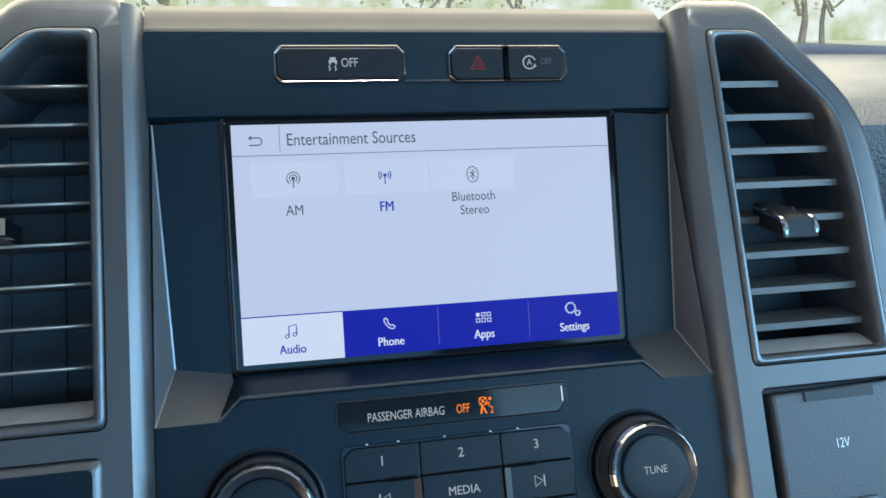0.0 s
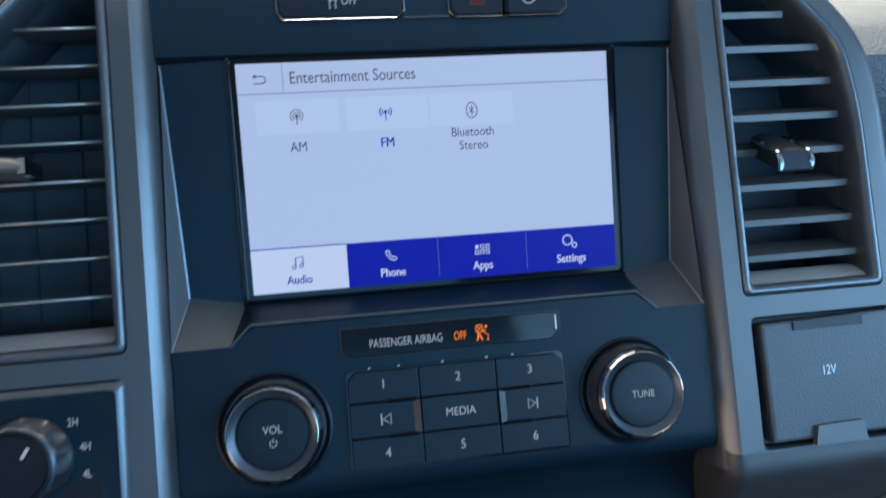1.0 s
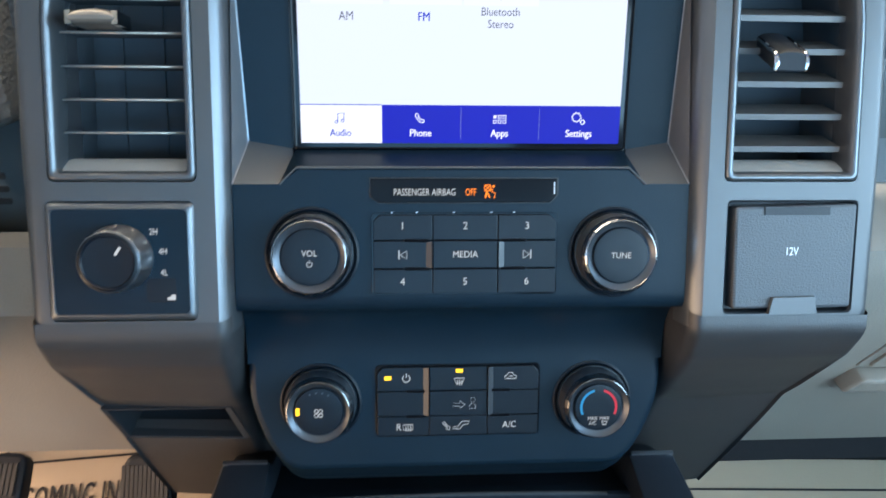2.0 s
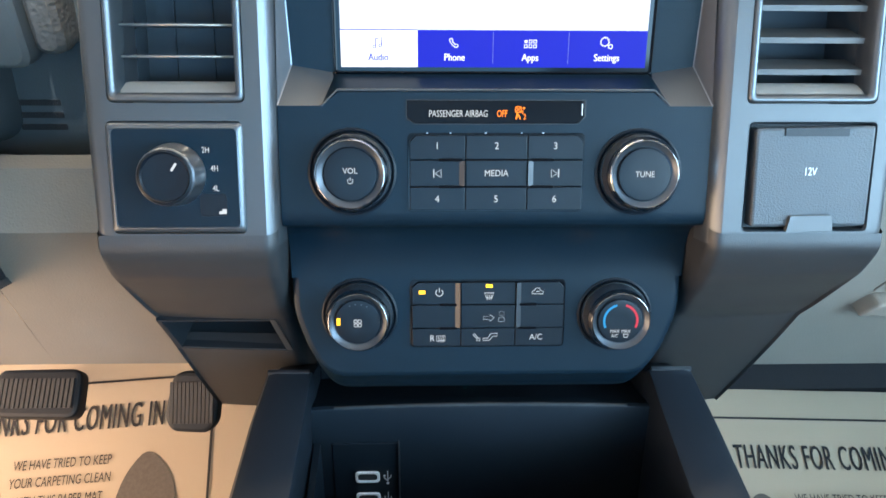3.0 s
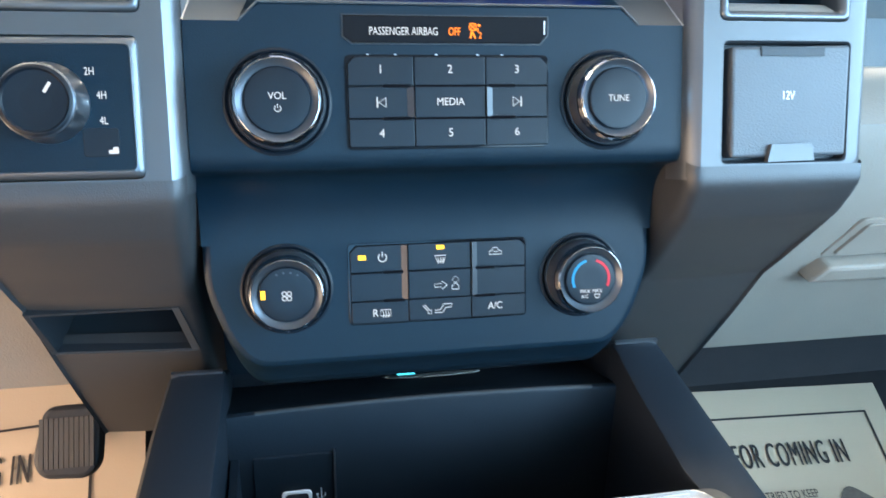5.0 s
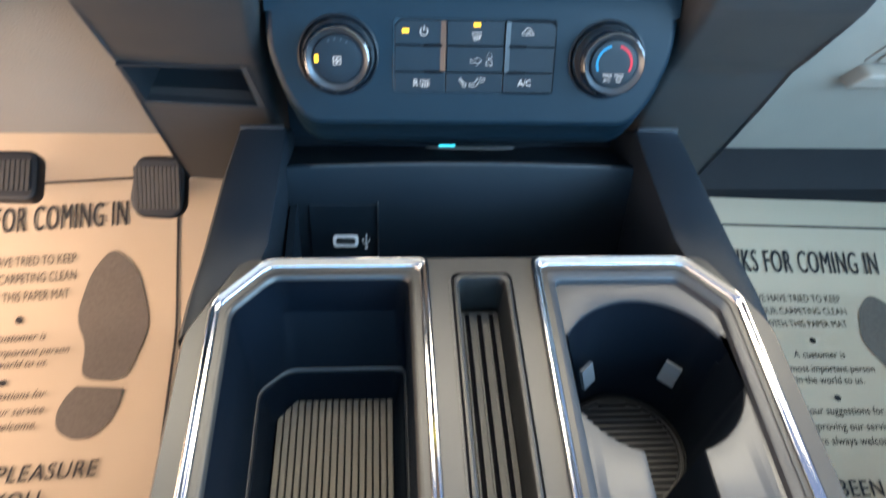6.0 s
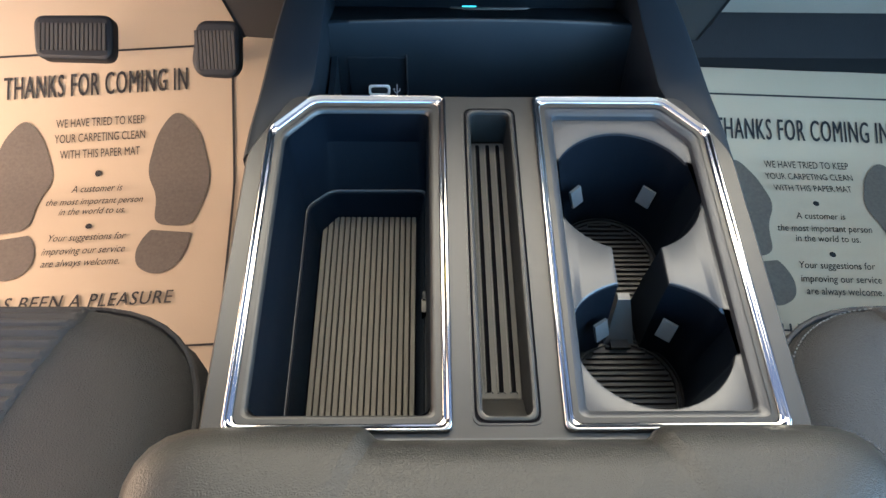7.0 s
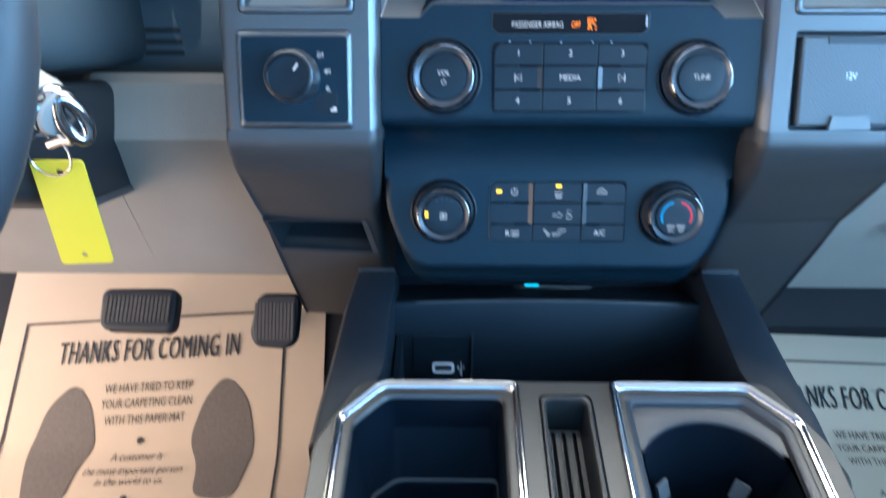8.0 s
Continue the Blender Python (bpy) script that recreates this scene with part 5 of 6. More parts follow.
def cup_outline(d=0.0):
    """The two round openings joined at a waist, with a notch at either side of each."""
    g = max(0.004, gap - d)
    out = []
    for (cy, r), turn in ((C1, 0), (C2, 180)):
        r -= d
        a = math.degrees(math.asin(g / r))
        start, end = (270 + a, 630 - a) if turn == 0 else (90 + a, 450 - a)
        for x, y in arc(CUPX, cy, r, start, end, 72):
            low, high = (-0.011, 0.0215) if turn == 0 else (-0.0145, 0.0125)
            if turn and y > cy:
                y = cy + (y - cy) * 0.72
            if low < y - cy < high and abs(x - CUPX) > 0.025:
                x = CUPX + (0.0500 - d * 0.5 if x > CUPX else -0.0478 + d * 0.5)
            out.append((x, y))
    return out


OPEN_R = inset(RIGHT, 0.0055)
CT = TOP - 0.0065
LIP_R = inset(OPEN_R, 0.0056)
bm = holed(rounded(LIP_R, 0.004, 4), [cup_outline(-0.0014)], CT)
loft([lift(rounded(inset(OPEN_R, q), 0.005 if q < 0.003 else 0.004, 4), z) for q, z in ((-0.003, TOP - 0.0005), (0.0012, TOP - 0.0012), (0.0040, TOP - 0.0026), (0.0048, TOP - 0.0034), (0.0056, CT))], False, False, bm=bm)
loft([lift(cup_outline(-0.0014), CT), lift(cup_outline(-0.0004), CT - 0.0005), lift(cup_outline(0.0), CT - 0.0022)], False, False, bm=bm)
bmesh.ops.remove_doubles(bm, verts=bm.verts, dist=1e-5)
cpart("cup_tray", bm, CUPTOP, "satin grey cup tray with two joined round openings", 30)
WELL = 0.2765
F1, F2 = (0.3645, 0.0385), (0.2640, 0.0385)


def well_loop(t, z):
    """From the opening's outline (t = 0) to the joined floors (t = 1)."""
    out = []
    for k, (x, y) in enumerate(cup_outline(0.0012 * min(1.0, t * 3))):
        (cy, r), (fy, fr) = (C1, F1) if k < 73 else (C2, F2)
        d = math.hypot(x - CUPX, y - cy)
        pull = fr / max(d, fr)
        fx, fy2 = CUPX + (x - CUPX) * pull, fy + (y - cy) * pull
        out.append((x + (fx - x) * t, y + (fy2 - y) * t, z))
    return out


bm = loft([well_loop(0.0, CT - 0.0022), well_loop(0.15, CT - 0.020), well_loop(0.45, 0.315), well_loop(0.85, 0.2850), well_loop(1.0, WELL)], False, True)
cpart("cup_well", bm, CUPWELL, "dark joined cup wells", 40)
for cy, cr in (F1, F2):
    base = cpart("cup_floor_liner", turned([(cr * 0.99, WELL), (cr * 0.99, WELL + 0.0022), (cr * 0.96, WELL + 0.0026), (cr * 0.945, WELL + 0.0010), (cr * 0.915, WELL + 0.0010), (cr * 0.905, WELL + 0.0022), (cr * 0.88, WELL + 0.0022), (cr * 0.87, WELL + 0.0006), (cr * 0.3, WELL + 0.0006)], 48, CUPX, cy, False, True), CUPRUBBER, "round rubber cup floor liner with a double rim", 40)
    n = 17
    for i in range(n):
        y = cy - cr * 0.82 + 2 * cr * 0.82 * i / (n - 1)
        h = math.sqrt(max(0.0, (cr * 0.85) ** 2 - (y - cy) ** 2))
        if h > 0.006:
            bm = loft([lift(rect(CUPX - h, y - 0.0013, CUPX + h, y + 0.0013), WELL + 0.0006), lift(rect(CUPX - h, y - 0.0009, CUPX + h, y + 0.0009), WELL + 0.0028)])
            cpart("liner_rib", bm, CUPRUBBER, parent=base)
    for a in (48, 132) if cy > 0.3 else (56, 124):
        squash = 1.0 if cy > 0.3 else 0.72
        q = radians(a)
        bm = soften(loft([lift(rect(-0.0050, 0.0008, 0.0050, 0.0030), z) for z in (0.0, 0.0135)]), 0.0009, 2)
        m = shift(CUPX + (cr - 0.0062) * math.cos(q), cy + (cr - 0.0062) * math.sin(q) * squash, 0.3130) @ pose(0, 0, 0, -22, 0, a - 90)
        t = part("grip_tab", bm, WEDGE, con, "pale rubber grip tab", m=cinv @ m)
for i in range(5):
    y = 0.3235 + 0.0042 * i
    cpart("channel_rib", loft([lift(rect(CUPX - 0.0115, y - 0.0013, CUPX + 0.0115, y + 0.0013), WELL - 0.001), lift(rect(CUPX - 0.0113, y - 0.0009, CUPX + 0.0113, y + 0.0009), WELL + 0.0030)]), CUPRUBBER)
bm = soften(loft([[(CUPX - 0.0095, 0.2965, WELL), (CUPX + 0.0110, 0.2965, WELL), (CUPX + 0.0110, 0.3230, WELL), (CUPX - 0.0095, 0.3230, WELL)], [(CUPX - 0.0050, 0.3120, 0.3130), (CUPX + 0.0030, 0.3120, 0.3130), (CUPX + 0.0030, 0.3170, 0.3130), (CUPX - 0.0050, 0.3170, 0.3130)]]), 0.0010, 2)
cpart("cup_divider", bm, WEDGE, "pale wedge between the cups")
cpart("divider_catch", soften(block(CUPX - 0.0060, 0.2925, WELL, CUPX + 0.0055, 0.2985, WELL + 0.0070), 0.0012, 2), BLACK, "small black catch")
# side arms that run on to the stack, and the dark tray between them
for s in (-1, 1):
    loops = []
    for y, z, xi, xo in ((0.398, 0.3560, 0.1570, 0.1640), (0.422, 0.3585, 0.1450, 0.1625), (0.448, 0.3592, 0.1240, 0.1600), (0.460, 0.3596, 0.1212, 0.1590), (0.520, 0.3612, 0.1195, 0.1555), (0.554, 0.3648, 0.1182, 0.1510), (0.558, 0.3655, 0.1180, 0.1505), (0.560, 0.3640, 0.1180, 0.1503), (0.561, 0.3590, 0.1180, 0.1503), (0.600, 0.3300, 0.1200, 0.1510)):
        loops.append([(s * (xi + 0.002), y, 0.255), (s * xi, y, z - 0.0022), (s * (xi + 0.0006), y, z - 0.0007), (s * (xi + 0.0022), y, z), (s * (xo - 0.0075), y, z + 0.0004), (s * (xo - 0.0030), y, z - 0.0012), (s * xo, y, z - 0.0060), (s * (xo + 0.006), y, 0.20), (s * (xo + 0.008), y, -0.06)])
    cpart("side_arm", loft(loops), ARM, "dark console side arm", 38)
span = [-0.1235 + 0.2470 * i / 12 for i in range(13)]


def arch_rise(x, z):
    return (0.0026 - 0.0042 * (x / 0.1235) ** 2) * min(1.0, max(0.0, (z - 0.26) / 0.08))


bm = sheet([[(x, y, z + (arch_rise(x, z) if y > 0.52 else 0.0)) for x in span] for y, z in ((0.4455, 0.352), (0.4480, 0.290), (0.4540, 0.2500), (0.5180, 0.2480), (0.5260, 0.2540), (0.5418, 0.3425), (0.5430, 0.3442), (0.5455, 0.3446), (0.5520, 0.3415))], 0)
cpart("front_tray", bm, CONSOLE_DARK, "dark open front tray", 30)
bm = sheet([[(x, y, z + (arch_rise(x, z) if y < 0.56 else 0.0)) for x in span] for y, z in ((0.5520, 0.3415), (0.6000, 0.3140), (0.6080, 0.3180), (0.6140, 0.4300))], 0)
cpart("tray_back", bm, CONSOLE_DARK, "", 30)
def lens_loop(d, lift_z):
    pts = rounded([(-0.024 + d, 0.5968 - d), (0.046 - d, 0.5968 - d), (0.040 - d, 0.5905 + d), (0.024, 0.5880 + d), (-0.004, 0.5880 + d), (-0.018 + d, 0.5905 + d)], 0.003, 3)
    return [(x, y, 0.314 + (0.600 - y) * 0.573 + lift_z) for x, y in pts]


lens = cpart("tray_lamp_lens", loft([lens_loop(0.0, -0.004), lens_loop(0.0, 0.0008), lens_loop(0.0008, 0.0014)], False, True), PALEGREY, "satin half-moon tray lamp lens", 40)
cpart("tray_lamp", soften(block(-0.0120, 0.5975, 0.3155, 0.0000, 0.5995, 0.3162), 0.0003, 2), CYAN, "small lit cyan tray lamp", parent=lens)
cpart("tray_edge", pipe([(x, 0.5440, 0.3438 + arch_rise(x, 0.344)) for x in span[1:-1]], 0.0014, 8), TRIM_LOW, "rounded satin tray edge")
for s in (-1, 1):
    x0, x1 = sorted((s * 0.1198, s * 0.1480))
    cpart("arm_end_strip", soften(block(x0, 0.5565, 0.3640, x1, 0.5590, 0.3668), 0.0010, 2), RINGSATIN, "thin bright strip at the arm's end")
# charging sockets on the tray's back wall
USB = plane_frame(0.5255, 0.2520, 0.178)
usb = part("socket_panel", pill(rect(-0.1060, 0.002, -0.0590, 0.0640), 0.0012, -0.004, 0.0010, 0.0006, 3), CONSOLE_DARK, con, "black charging socket panel", m=cinv @ USB)
part("socket_panel_edge", block(-0.0588, 0.002, 0.0, -0.0578, 0.0660, 0.0030), RINGSATIN, con, m=cinv @ USB)
for v in (0.0335, 0.0130):
    part("socket_rim", loft([lift(rounded(rect(-0.0905 + d, v - 0.0052 + d, -0.0725 - d, v + 0.0052 - d), 0.003, 3), z) for d, z in ((0, 0.0016), (0.0003, 0.0026), (0.0018, 0.0026), (0.0020, 0.0010))], False, False), PRINT, usb, "white socket outline", m=cinv @ USB)
    part("socket", pill(rect(-0.0885, v - 0.0030, -0.0745, v + 0.0030), 0.0010, 0.0, 0.0021, 0.0003, 2), BLACK, usb, m=cinv @ USB)
    draw("socket_icon", stroke([(-0.0668, v - 0.0060), (-0.0668, v + 0.0060)], 0.0006) + stroke([(-0.0668, v - 0.002), (-0.0645, v), (-0.0645, v + 0.002)], 0.0006) + stroke([(-0.0668, v - 0.0035), (-0.0692, v - 0.001), (-0.0692, v + 0.001)], 0.0006) + [ring(-0.0668, v - 0.006, 0.0011, 8), ring(-0.0692, v + 0.0012, 0.0009, 8)], 0.0021, PRINT, usb).data.transform(cinv @ USB)
cpart("tray_rib", soften(block(-0.1185, 0.4600, 0.2480, -0.1140, 0.5400, 0.3150), 0.001, 1), CONSOLE_DARK)
# lower body
cpart("lower_body", sheet([[(s * 0.1640, y, z) for s in (-1, 1)] for y, z in ((0.60, -0.06), (0.60, 0.30))], 0), CONSOLE_DARK)

# ---- armrest lid ----
arm = thing("armrest_lid", shift(0, 0.0, 0.37), "black grained vinyl armrest lid with a notched front edge", "armrest")
plan = [(-0.186, -0.24), (0.186, -0.24), (0.186, 0.2035), (0.072, 0.2035), (0.066, 0.1965), (-0.066, 0.1965), (-0.072, 0.2035), (-0.186, 0.2035)]
rad = [0.03, 0.03, 0.040, 0.004, 0.004, 0.004, 0.004, 0.040]
loops = [lift(rounded(inset(plan, d), [max(0.001, q - d * 0.5) for q in rad], 6), z) for d, z in ((0.008, 0.3670), (0.001, 0.3690), (0.0, 0.3730), (0.0015, 0.3800), (0.008, 0.3880), (0.020, 0.3940), (0.045, 0.3975), (0.060, 0.3985))]
part("lid_shell", loft([lift(rounded(inset(plan, d), [max(0.001, q - d * 0.5) for q in rad], 6), z) for d, z in ((0.014, 0.3625), (0.010, 0.3632), (0.010, 0.3675))]), BLACK, arm, "hard black lower shell", 40, m=arm.matrix_world.inverted())
part("hinge_strip", soften(block(-0.064, 0.1925, 0.3625, 0.064, 0.2015, 0.3650), 0.0008, 2), TRIM, arm, "satin strip in the notch", m=arm.matrix_world.inverted())
part("padded_top", loft(loops), LIDVINYL, arm, "black grained vinyl pad", 50, m=arm.matrix_world.inverted())


# ---- seats ----
def seat(s, label):
    x0, x1 = s * 0.1880, s * 0.72
    top = thing("front_seat", shift(s * 0.45, 0.0, -0.055), label, "seat", "front seats")
    inv = top.matrix_world.inverted()
    plan = [(min(x0, x1), -0.50), (max(x0, x1), -0.50), (max(x0, x1), 0.343), (min(x0, x1), 0.343)]
    prof = ((0.030, 0.02), (0.010, 0.12), (0.002, 0.19), (0.0, 0.225), (0.004, 0.250), (0.014, 0.270), (0.032, 0.283), (0.060, 0.288), (0.085, 0.288))
    loops = [lift(rounded(inset(plan, d), 0.10 - d * 0.3, 8), z) for d, z in prof]
    part("cushion", loft(loops), FABRIC, top, "dark grey cloth seat cushion", 60, m=inv)
    # ribbed middle panel, following the cushion's crown
    n = 74
    rows = []
    for j in range(n * 4 + 1):
        y = -0.30 + 0.634 * j / (n * 4)
        xb = 0.276 + max(0.0, 0.316 - y) * 0.33
        crown = float(np.interp(0.343 - y, [p[0] for p in prof[3:]], [p[1] for p in prof[3:]]))
        h = 0.0024 * abs(math.sin(math.pi * j / 4))
        rows.append([(s * (xb + (0.60 - xb) * i / 6), y, crown + (-0.0020 if i == 0 else 0.0012 if i == 0.03 else 0.0015 + h)) for i in (0, 0.03, 0.08, 1, 2, 3, 4, 5, 6)])
    part("ribbed_panel", sheet(rows, 0), FABRIC_B, top, "ribbed dark cloth panel", 30, m=inv)
    # seam piping along the outer edge
    path = [(p[0], p[1], 0.2560) for p in rounded(inset(plan, 0.0055), 0.095, 10)]
    part("piping", pipe(path, 0.0022, 6, True), FABRIC_B, top, "dark seam piping", m=inv)
    bm = bmesh.new()
    stitch = rounded(inset(plan, 0.0105), 0.094, 40)
    for i in range(0, len(stitch)):
        a, b = Vector(stitch[i]), Vector(stitch[(i + 1) % len(stitch)])
        d = (b - a)
        k = max(1, int(d.length / 0.0055))
        for j in range(k):
            p, q = a + d * (j + 0.2) / k, a + d * (j + 0.75) / k
            if p.y > 0.1 and s > 0:
                nrm = Vector((-d.y, d.x)).normalized() * 0.0005
                f = [(p - nrm), (q - nrm), (q + nrm), (p + nrm)]
                bm.faces.new([bm.verts.new((v.x, v.y, 0.2660)) for v in f])
    if bm.faces:
        tagged(part("stitching", bm, THREAD, top, "pale stitching", m=inv), kind="stuff")
    else:
        bm.free()
    part("seat_base", block(s * 0.45 - 0.20, -0.40, 0.0, s * 0.45 + 0.20, 0.26, 0.10, 0.02, 2), BLACK, top, m=shift(-s * 0.45, 0, 0))
    bm = loft([lift(rounded(inset(rect(s * 0.45 - 0.25, -0.62, s * 0.45 + 0.25, -0.46), d), 0.06, 5), z) for d, z in ((0.01, 0.20), (0.0, 0.30), (0.0, 0.75), (0.02, 0.82))])
    part("backrest", bm, FABRIC, top, "dark grey cloth backrest", 60, m=inv)
    return top


seat(-1, "dark grey cloth driver's seat with a ribbed middle")
seat(1, "dark grey cloth passenger seat with pale stitching")


# ---- pedals ----
def pedal(name, pts, y0, y1, label, ribs):
    """A pad with upright ribs: pts in (x, z) as seen from the seat."""
    cx = sum(p[0] for p in pts) / len(pts)
    top = thing(name, shift(cx, (y0 + y1) / 2, 0.02), label, "pedal", "pedals")
    zs = [p[1] for p in pts]
    slope = (y1 - y0) / (max(zs) - min(zs))
    m = plane_frame(y0, min(zs), slope)
    k = math.sqrt(1 + slope * slope)
    loc = [(x, (z - min(zs)) * k) for x, z in pts]
    inv = top.matrix_world.inverted() @ m
    pad = part("pad", pill(loc, 0.012, -0.012, 0.004, 0.004, 5), BLACK, top, "black rubber pedal pad", m=inv)
    x0, x1 = min(p[0] for p in loc) + 0.006, max(p[0] for p in loc) - 0.006
    h0, h1 = 0.010, max(p[1] for p in loc) - 0.010
    for i in range(ribs):
        x = x0 + (x1 - x0) * (i + 0.5) / ribs
        hi = h1
        part("rib", soften(block(x - 0.0016, h0, 0.003, x + 0.0016, hi, 0.0062), 0.0006, 1), PEDAL, pad, m=inv)
    mid = sum(zs) / len(zs)
    part("pedal_arm", pipe([(cx, (y0 + y1) / 2 + 0.012, mid), (cx + (cx + 0.07) * 0.13, (y0 + y1) / 2 + 0.09, mid - 0.08), (cx + (cx + 0.07) * 0.28, (y0 + y1) / 2 + 0.18, mid - 0.17)], 0.008, 8), BLACK, top, m=top.matrix_world.inverted())
    return top


pedal("brake_pedal", [(-0.4485, 0.1840), (-0.3685, 0.1830), (-0.3690, 0.2095), (-0.4515, 0.2090)], 0.675, 0.715, "black ribbed brake pedal", 16)
pedal("accelerator_pedal", [(-0.2870, 0.1560), (-0.2520, 0.1545), (-0.2430, 0.1620), (-0.2400, 0.1995), (-0.2860, 0.1995), (-0.2945, 0.1660)], 0.680, 0.720, "black ribbed accelerator pedal", 11)

# ---- steering column, wheel, key and tag ----
col = thing("steering_column", shift(-0.43, 0.55, 0.55), "dark steering column shroud with an ignition lock", "steering column")
kinv = col.matrix_world.inverted()
def column_half(rows, pts, r):
    return loft([[(-0.425 + w * px, y, z + h * pz) for px, pz in rounded(pts, r, 4)] for y, z, w, h in rows])


UP = [(-1, -0.12), (1, -0.12), (1.0, 0.6), (0.6, 1), (-0.6, 1), (-1, 0.6)]
LOW = [(-0.90, -1), (0.90, -1), (1.0, -0.55), (1.0, -0.16), (-1.0, -0.16), (-1.0, -0.55)]
part("shroud", column_half(((0.455, 0.590, 0.080, 0.062), (0.47, 0.585, 0.096, 0.078), (0.55, 0.545, 0.104, 0.100), (0.69, 0.490, 0.108, 0.110)), UP, 0.25), TEALGREY, col, "dark upper column shroud", 40, m=kinv)
part("lower_shroud", column_half(((0.462, 0.585, 0.074, 0.070), (0.475, 0.580, 0.090, 0.096), (0.55, 0.545, 0.098, 0.118), (0.68, 0.490, 0.102, 0.124)), LOW, 0.12), BLACK, col, "black lower column shroud", 40, m=kinv)
part("shroud_trim", column_half(((0.545, 0.434, 0.090, 0.004), (0.60, 0.411, 0.092, 0.004), (0.66, 0.386, 0.094, 0.004)), [(-1, -1), (1, -1), (1, 1), (-1, 1)], 0.2), TRIM, col, "satin strip below the shroud", 40, m=kinv)
LOCK = kinv @ look((-0.3005, 0.486, 0.5375), (-0.350, 0.512, 0.552))
part("ignition_lock", turned([(0.0165, -0.050), (0.0165, -0.012), (0.0150, -0.008), (0.0138, -0.006), (0.0138, 0.0), (0.0125, 0.002), (0.0060, 0.0025)], 36), PALEGREY, col, "worn grey ignition lock barrel", 30, m=LOCK)
part("lock_collar", turned([(0.0142, -0.0090), (0.0152, -0.0070), (0.0152, -0.0015), (0.0142, 0.0), (0.0135, 0.0)], 36, cap0=False, cap1=False), CHROME, col, "chrome lock collar", 40, m=LOCK)
wheel = thing("steering_wheel", pose(-0.455, 0.412, 0.632, 65, 0, 0), "dark leather steering wheel with a slim rim", "steering wheel")
part("rim", pipe([(0.19 * math.cos(a), 0.19 * math.sin(a), 0.0) for a in [2 * math.pi * i / 48 for i in range(48)]], 0.0155, 12, True), LEATHER, wheel, "smooth dark rim")
part("hub", turned([(0.07, -0.03), (0.075, -0.01), (0.06, 0.012), (0.03, 0.018)], 40), BLACK, wheel)
for a in (0, 180, 270):
    q = radians(a)
    part("spoke", soften(block(0.055, -0.018, -0.012, 0.185, 0.018, 0.002), 0.004, 2), BLACK, wheel, m=pose(0, 0, 0, 0, 0, a))
keyring = thing("key_ring", shift(-0.3166, 0.492, 0.5076), "bright chrome key bow and steel ring hanging from the ignition lock", "key ring")
bow = [(0.0235 + 0.0050 * math.cos(a) - 0.0030 * math.sin(a), -0.006 + 0.003 * math.cos(a), 0.0260 + 0.0130 * math.sin(a)) for a in [2 * math.pi * i / 28 for i in range(28)]]
part("key_bow", pipe(bow, 0.0042, 12, True), CHROME, keyring, "chrome key bow")
part("key_blade", soften(block(0.000, -0.004, 0.0235, 0.020, 0.0, 0.0310), 0.001, 2), STEEL, keyring, "steel key shank")
part("key_eye", pipe([(0.0035, -0.003, 0.0085), (0.0110, -0.004, 0.0120), (0.0190, -0.005, 0.0130)], 0.0040, 10), STEEL, keyring, "steel loop for the ring")
part("ring", pipe([(0.0127 * math.cos(a), -0.0030 + 0.0006 * math.sin(a), 0.0137 * math.sin(a)) for a in [2 * math.pi * i / 32 for i in range(32)]], 0.0008, 8, True), STEEL, keyring, "steel split ring")
tag = thing("key_tag", shift(-0.308, 0.493, 0.500), "bright yellow plastic key tag on the ring", "key tag")
a = rounded([(-0.0285, -0.0782), (0.0069, -0.0764), (0.0089, 0.0026), (-0.0241, 0.0024)], 0.003, 3)
bm = holed(a, [ring(-0.0075, -0.0062, 0.0026, 12)[::-1], ring(-0.0110, -0.0700, 0.0022, 12)[::-1]], 0.0)
ext = bmesh.ops.extrude_face_region(bm, geom=bm.faces[:])
for v in [g for g in ext["geom"] if isinstance(g, bmesh.types.BMVert)]:
    v.co.z += 0.0012
part("tag_plate", bm, TAGYELLOW, tag, m=pose(0, 0, 0, 90, 0, 0))

# ---- windscreen and the world outside ----
GLASS = bpy.data.materials.new("clear_glass")
GLASS.use_nodes = True
gb = GLASS.node_tree.nodes["Principled BSDF"]
gb.inputs["Transmission Weight"].default_value, gb.inputs["Roughness"].default_value, gb.inputs["IOR"].default_value = 1.0, 0.0, 1.002
glass = shell("windscreen", [[(-0.80, 1.10, 0.66), (0.80, 1.10, 0.66), (0.74, 0.53, 1.12), (-0.74, 0.53, 1.12)]], GLASS, "clear sloping windscreen", "window")
glass.visible_shadow = False
ASPHALT = material("pale_dry_ground", (0.46, 0.45, 0.33), 0.9, grain=0.6, scale=60, blotch=0.4)
shell("ground", [[(-300, -300, -0.95), (300, -300, -0.95), (300, 300, -0.95), (-300, 300, -0.95)]], ASPHALT, "pale dry ground round the vehicle", "ground")
LEAF = material("pale_spring_leaf", (0.55, 0.56, 0.28), 0.7, vary=0.3, blotch=2)
BARK = material("pale_bark", (0.50, 0.45, 0.36), 0.9, grain=0.6, scale=30, blotch=3)
rng = random.Random(3)


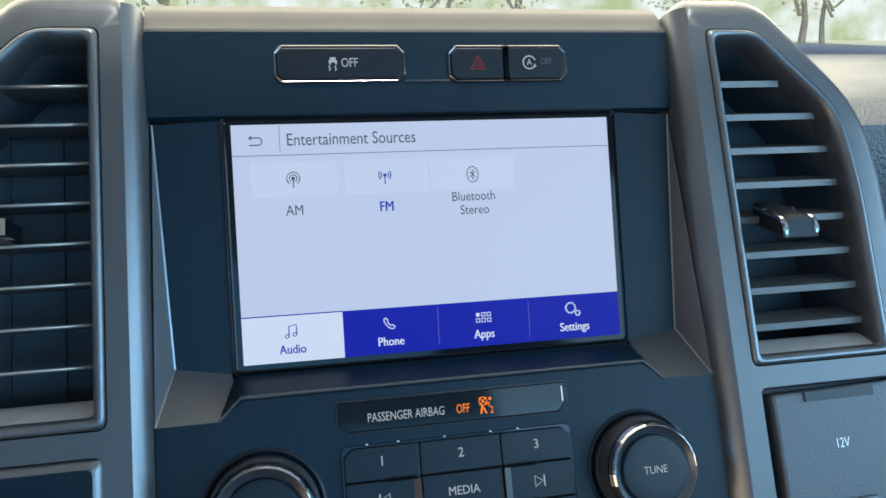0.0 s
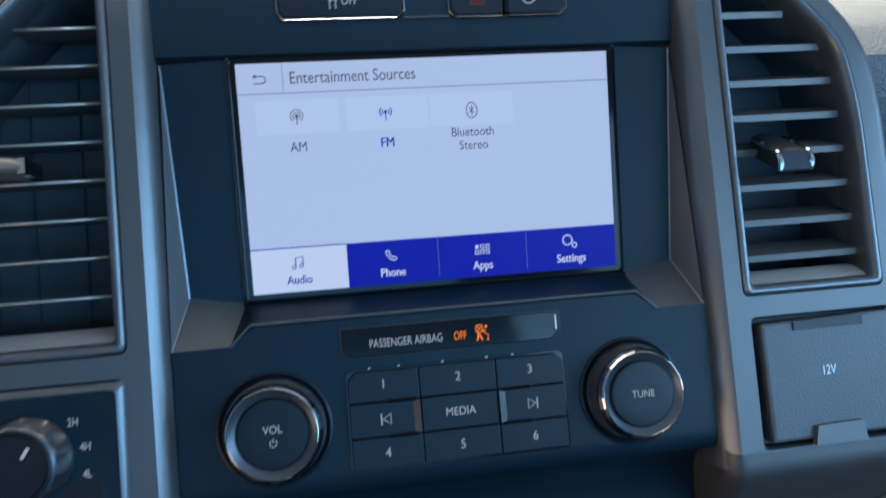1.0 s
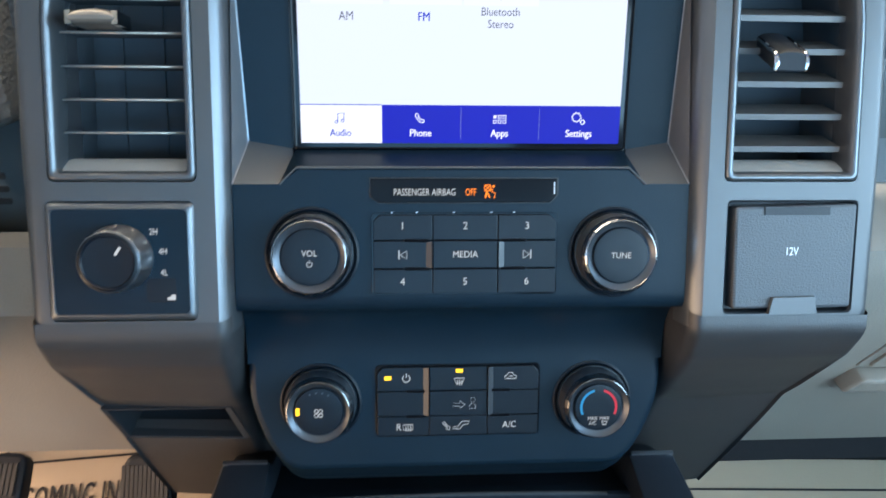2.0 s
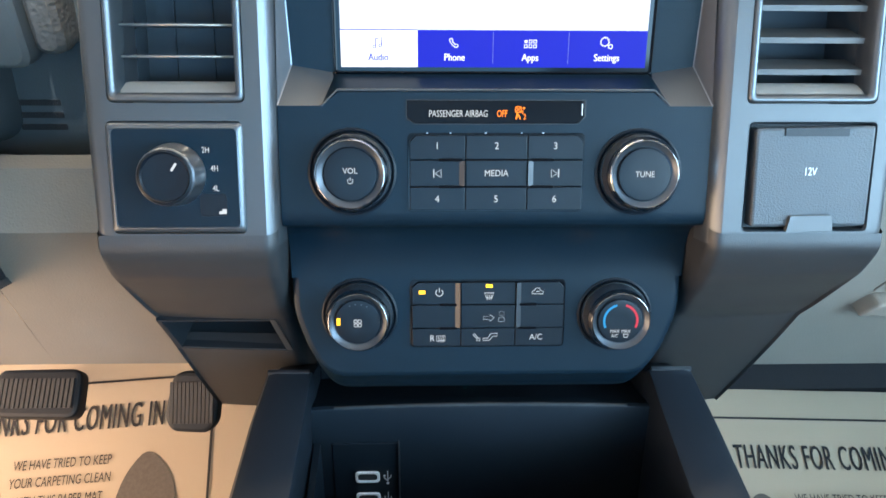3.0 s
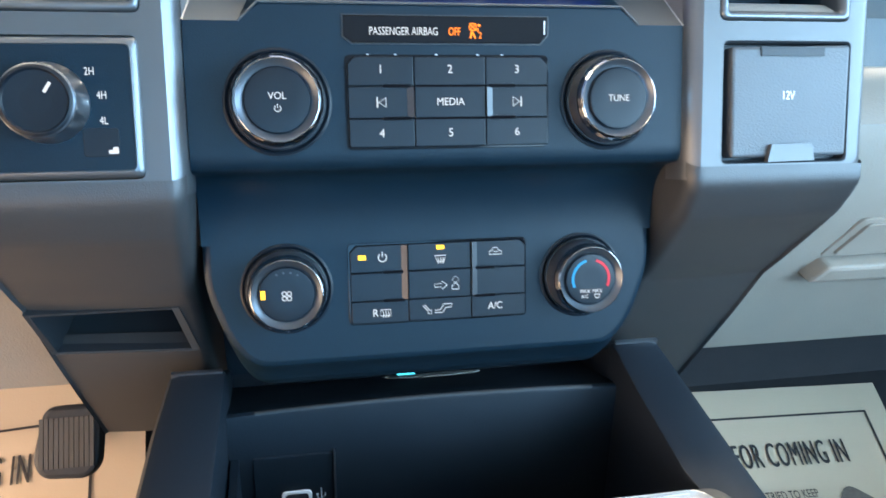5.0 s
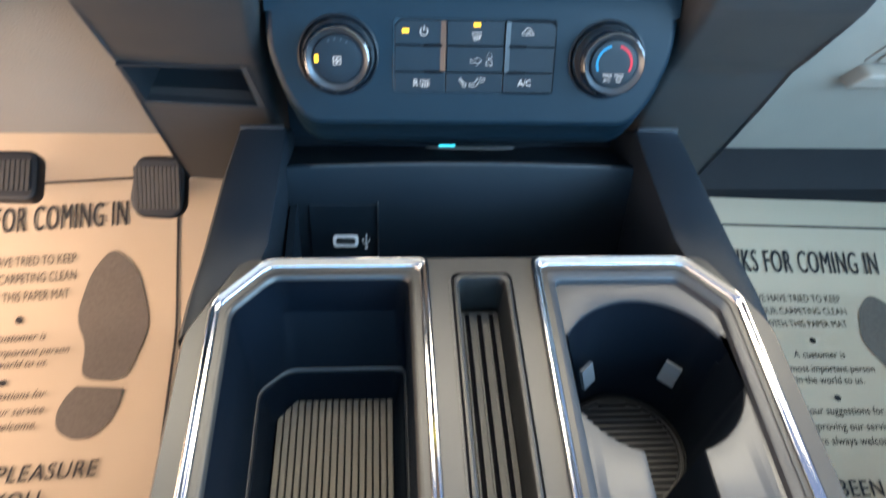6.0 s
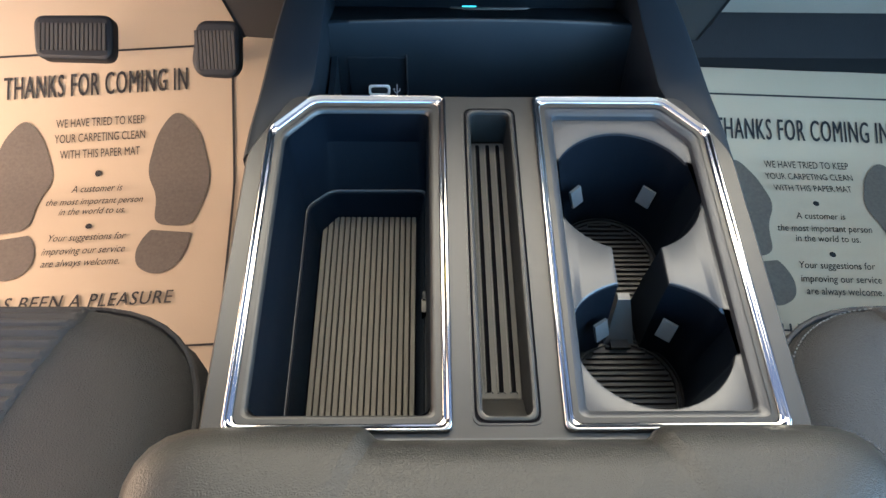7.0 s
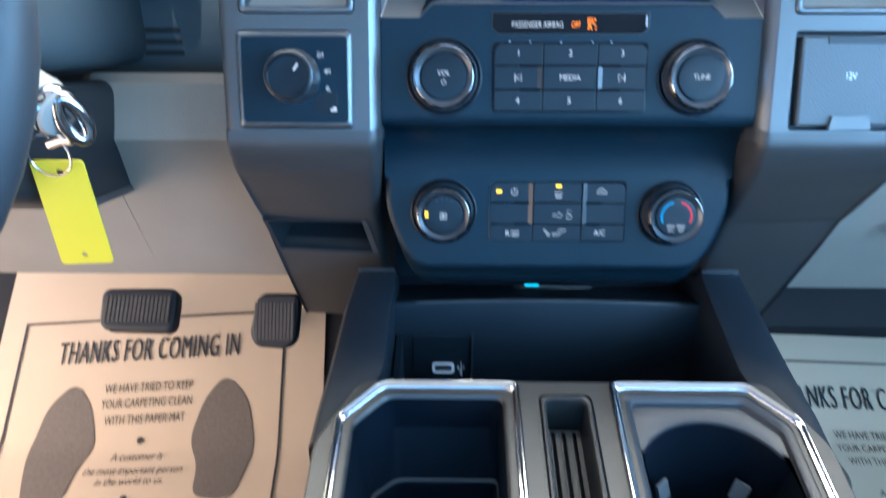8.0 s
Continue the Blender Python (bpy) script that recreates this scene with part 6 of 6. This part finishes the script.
def tree(x, y, h):
    top = thing("tree", shift(x, y, -0.95), "pale tree with thin yellow-green leaves on dry ground", "tree", "trees")

    def limb(bm, p, d, length, r, depth):
        pts, q, e = [p], Vector(p), Vector(d)
        for i in range(4):
            e = (e + Vector((rng.uniform(-0.25, 0.25), rng.uniform(-0.25, 0.25), rng.uniform(-0.05, 0.2)))).normalized()
            q = q + e * length / 4
            pts.append(tuple(q))
        loops = []
        for i, c in enumerate(pts):
            rr = r * (1 - 0.18 * i)
            loops.append([(c[0] + rr * math.cos(a), c[1] + rr * math.sin(a), c[2]) for a in [2 * math.pi * k / 5 for k in range(5)]])
        loft(loops, bm=bm)
        if depth:
            for i in range(4 if depth > 1 else 5):
                k = rng.randint(1, 4)
                a = rng.uniform(0, 6.28)
                limb(bm, pts[k], (math.cos(a) * 0.8, math.sin(a) * 0.8, rng.uniform(0.3, 0.9)), length * rng.uniform(0.45, 0.7), r * (1 - 0.18 * k) * 0.55, depth - 1)

    trunk, crown = bmesh.new(), bmesh.new()
    limb(trunk, (0, 0, 0), (0, 0, 1), h * 0.45, h * 0.018, 0)
    for i in range(6):
        a = rng.uniform(0, 6.28)
        limb(crown, (0, 0, h * rng.uniform(0.22, 0.42)), (math.cos(a) * 0.7, math.sin(a) * 0.7, 0.8), h * 0.4, h * 0.008, 3)
    part("trunk", trunk, BARK, top)
    part("crown", crown, BARK, top, "tangle of thin pale twigs")
    leaves = bmesh.new()
    for i in range(1400):
        a, b, q = rng.uniform(0, 6.283), rng.uniform(-1, 1), h * 0.34 * rng.uniform(0.25, 1.0)
        c = Vector((q * math.cos(a) * math.sqrt(1 - b * b), q * math.sin(a) * math.sqrt(1 - b * b), h * 0.62 + q * b * 1.1))
        u = Vector((rng.uniform(-1, 1), rng.uniform(-1, 1), rng.uniform(-1, 1))).normalized() * 0.07
        w = u.orthogonal().normalized() * 0.04
        leaves.faces.new([leaves.verts.new(c + k) for k in (-u, w, u, -w)])
    tagged(part("leaves", leaves, LEAF, top, "sparse yellow-green leaves"), kind="stuff")


for i in range(9):
    tree(-14 + 4.0 * i + rng.uniform(-1, 1), 17 + rng.uniform(-2, 6), rng.uniform(5, 8))

# pale fields and sky far behind the trees, their sunlight put in as glow
HAZE = bpy.data.materials.new("glowing_distance")
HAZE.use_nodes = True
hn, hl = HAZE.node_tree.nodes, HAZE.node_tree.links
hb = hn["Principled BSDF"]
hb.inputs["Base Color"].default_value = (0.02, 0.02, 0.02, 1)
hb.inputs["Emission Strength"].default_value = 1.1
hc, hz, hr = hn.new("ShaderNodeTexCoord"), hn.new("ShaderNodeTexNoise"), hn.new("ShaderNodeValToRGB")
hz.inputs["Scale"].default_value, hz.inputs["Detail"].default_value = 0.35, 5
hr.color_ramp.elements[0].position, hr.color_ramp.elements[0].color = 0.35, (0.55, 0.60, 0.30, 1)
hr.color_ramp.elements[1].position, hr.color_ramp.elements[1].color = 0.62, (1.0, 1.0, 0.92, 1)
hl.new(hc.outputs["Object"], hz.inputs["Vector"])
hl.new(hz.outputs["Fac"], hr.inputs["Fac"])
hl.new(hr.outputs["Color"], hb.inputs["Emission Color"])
shell("backdrop", [[(x0, y0, -0.95), (x1, y1, -0.95), (x1, y1, 9.0), (x0, y0, 9.0)] for (x0, y0), (x1, y1) in zip([(-90, 20), (-50, 55), (0, 68), (50, 55)], [(-50, 55), (0, 68), (50, 55), (90, 20)])], HAZE, "self-glowing backdrop of pale fields and sky", "backdrop")


def bonnet():
    """The vehicle's bonnet beyond the windscreen, with its two raised sides."""
    top = thing("bonnet", shift(0, 1.6, 0.60), "bronze painted bonnet with two raised sides", "bonnet", kind="structure")
    rows = []
    for j in range(13):
        y = 1.16 + 0.09 * j
        row = []
        for i in range(41):
            x = -1.0 + 0.05 * i
            rise = math.exp(-((abs(x) - 0.86) / 0.12) ** 2)
            row.append((x, y - 1.6, 0.030 + 0.052 * rise - 0.05 * max(0.0, abs(x) - 0.93) - 0.010 * (j / 12) ** 2))
        rows.append(row)
    part("bonnet_panel", sheet(rows, 0), BRONZE, top, "", 60)
    part("wiper", pipe([(0.15, -0.42, 0.034), (0.45, -0.38, 0.040), (0.72, -0.40, 0.044)], 0.006, 8), BLACK, top, "black wiper arm")


BRONZE = material("bronze_paint", (0.15, 0.105, 0.065), 0.3, metal=0.5, coat=0.5, vary=0.05)
bonnet()
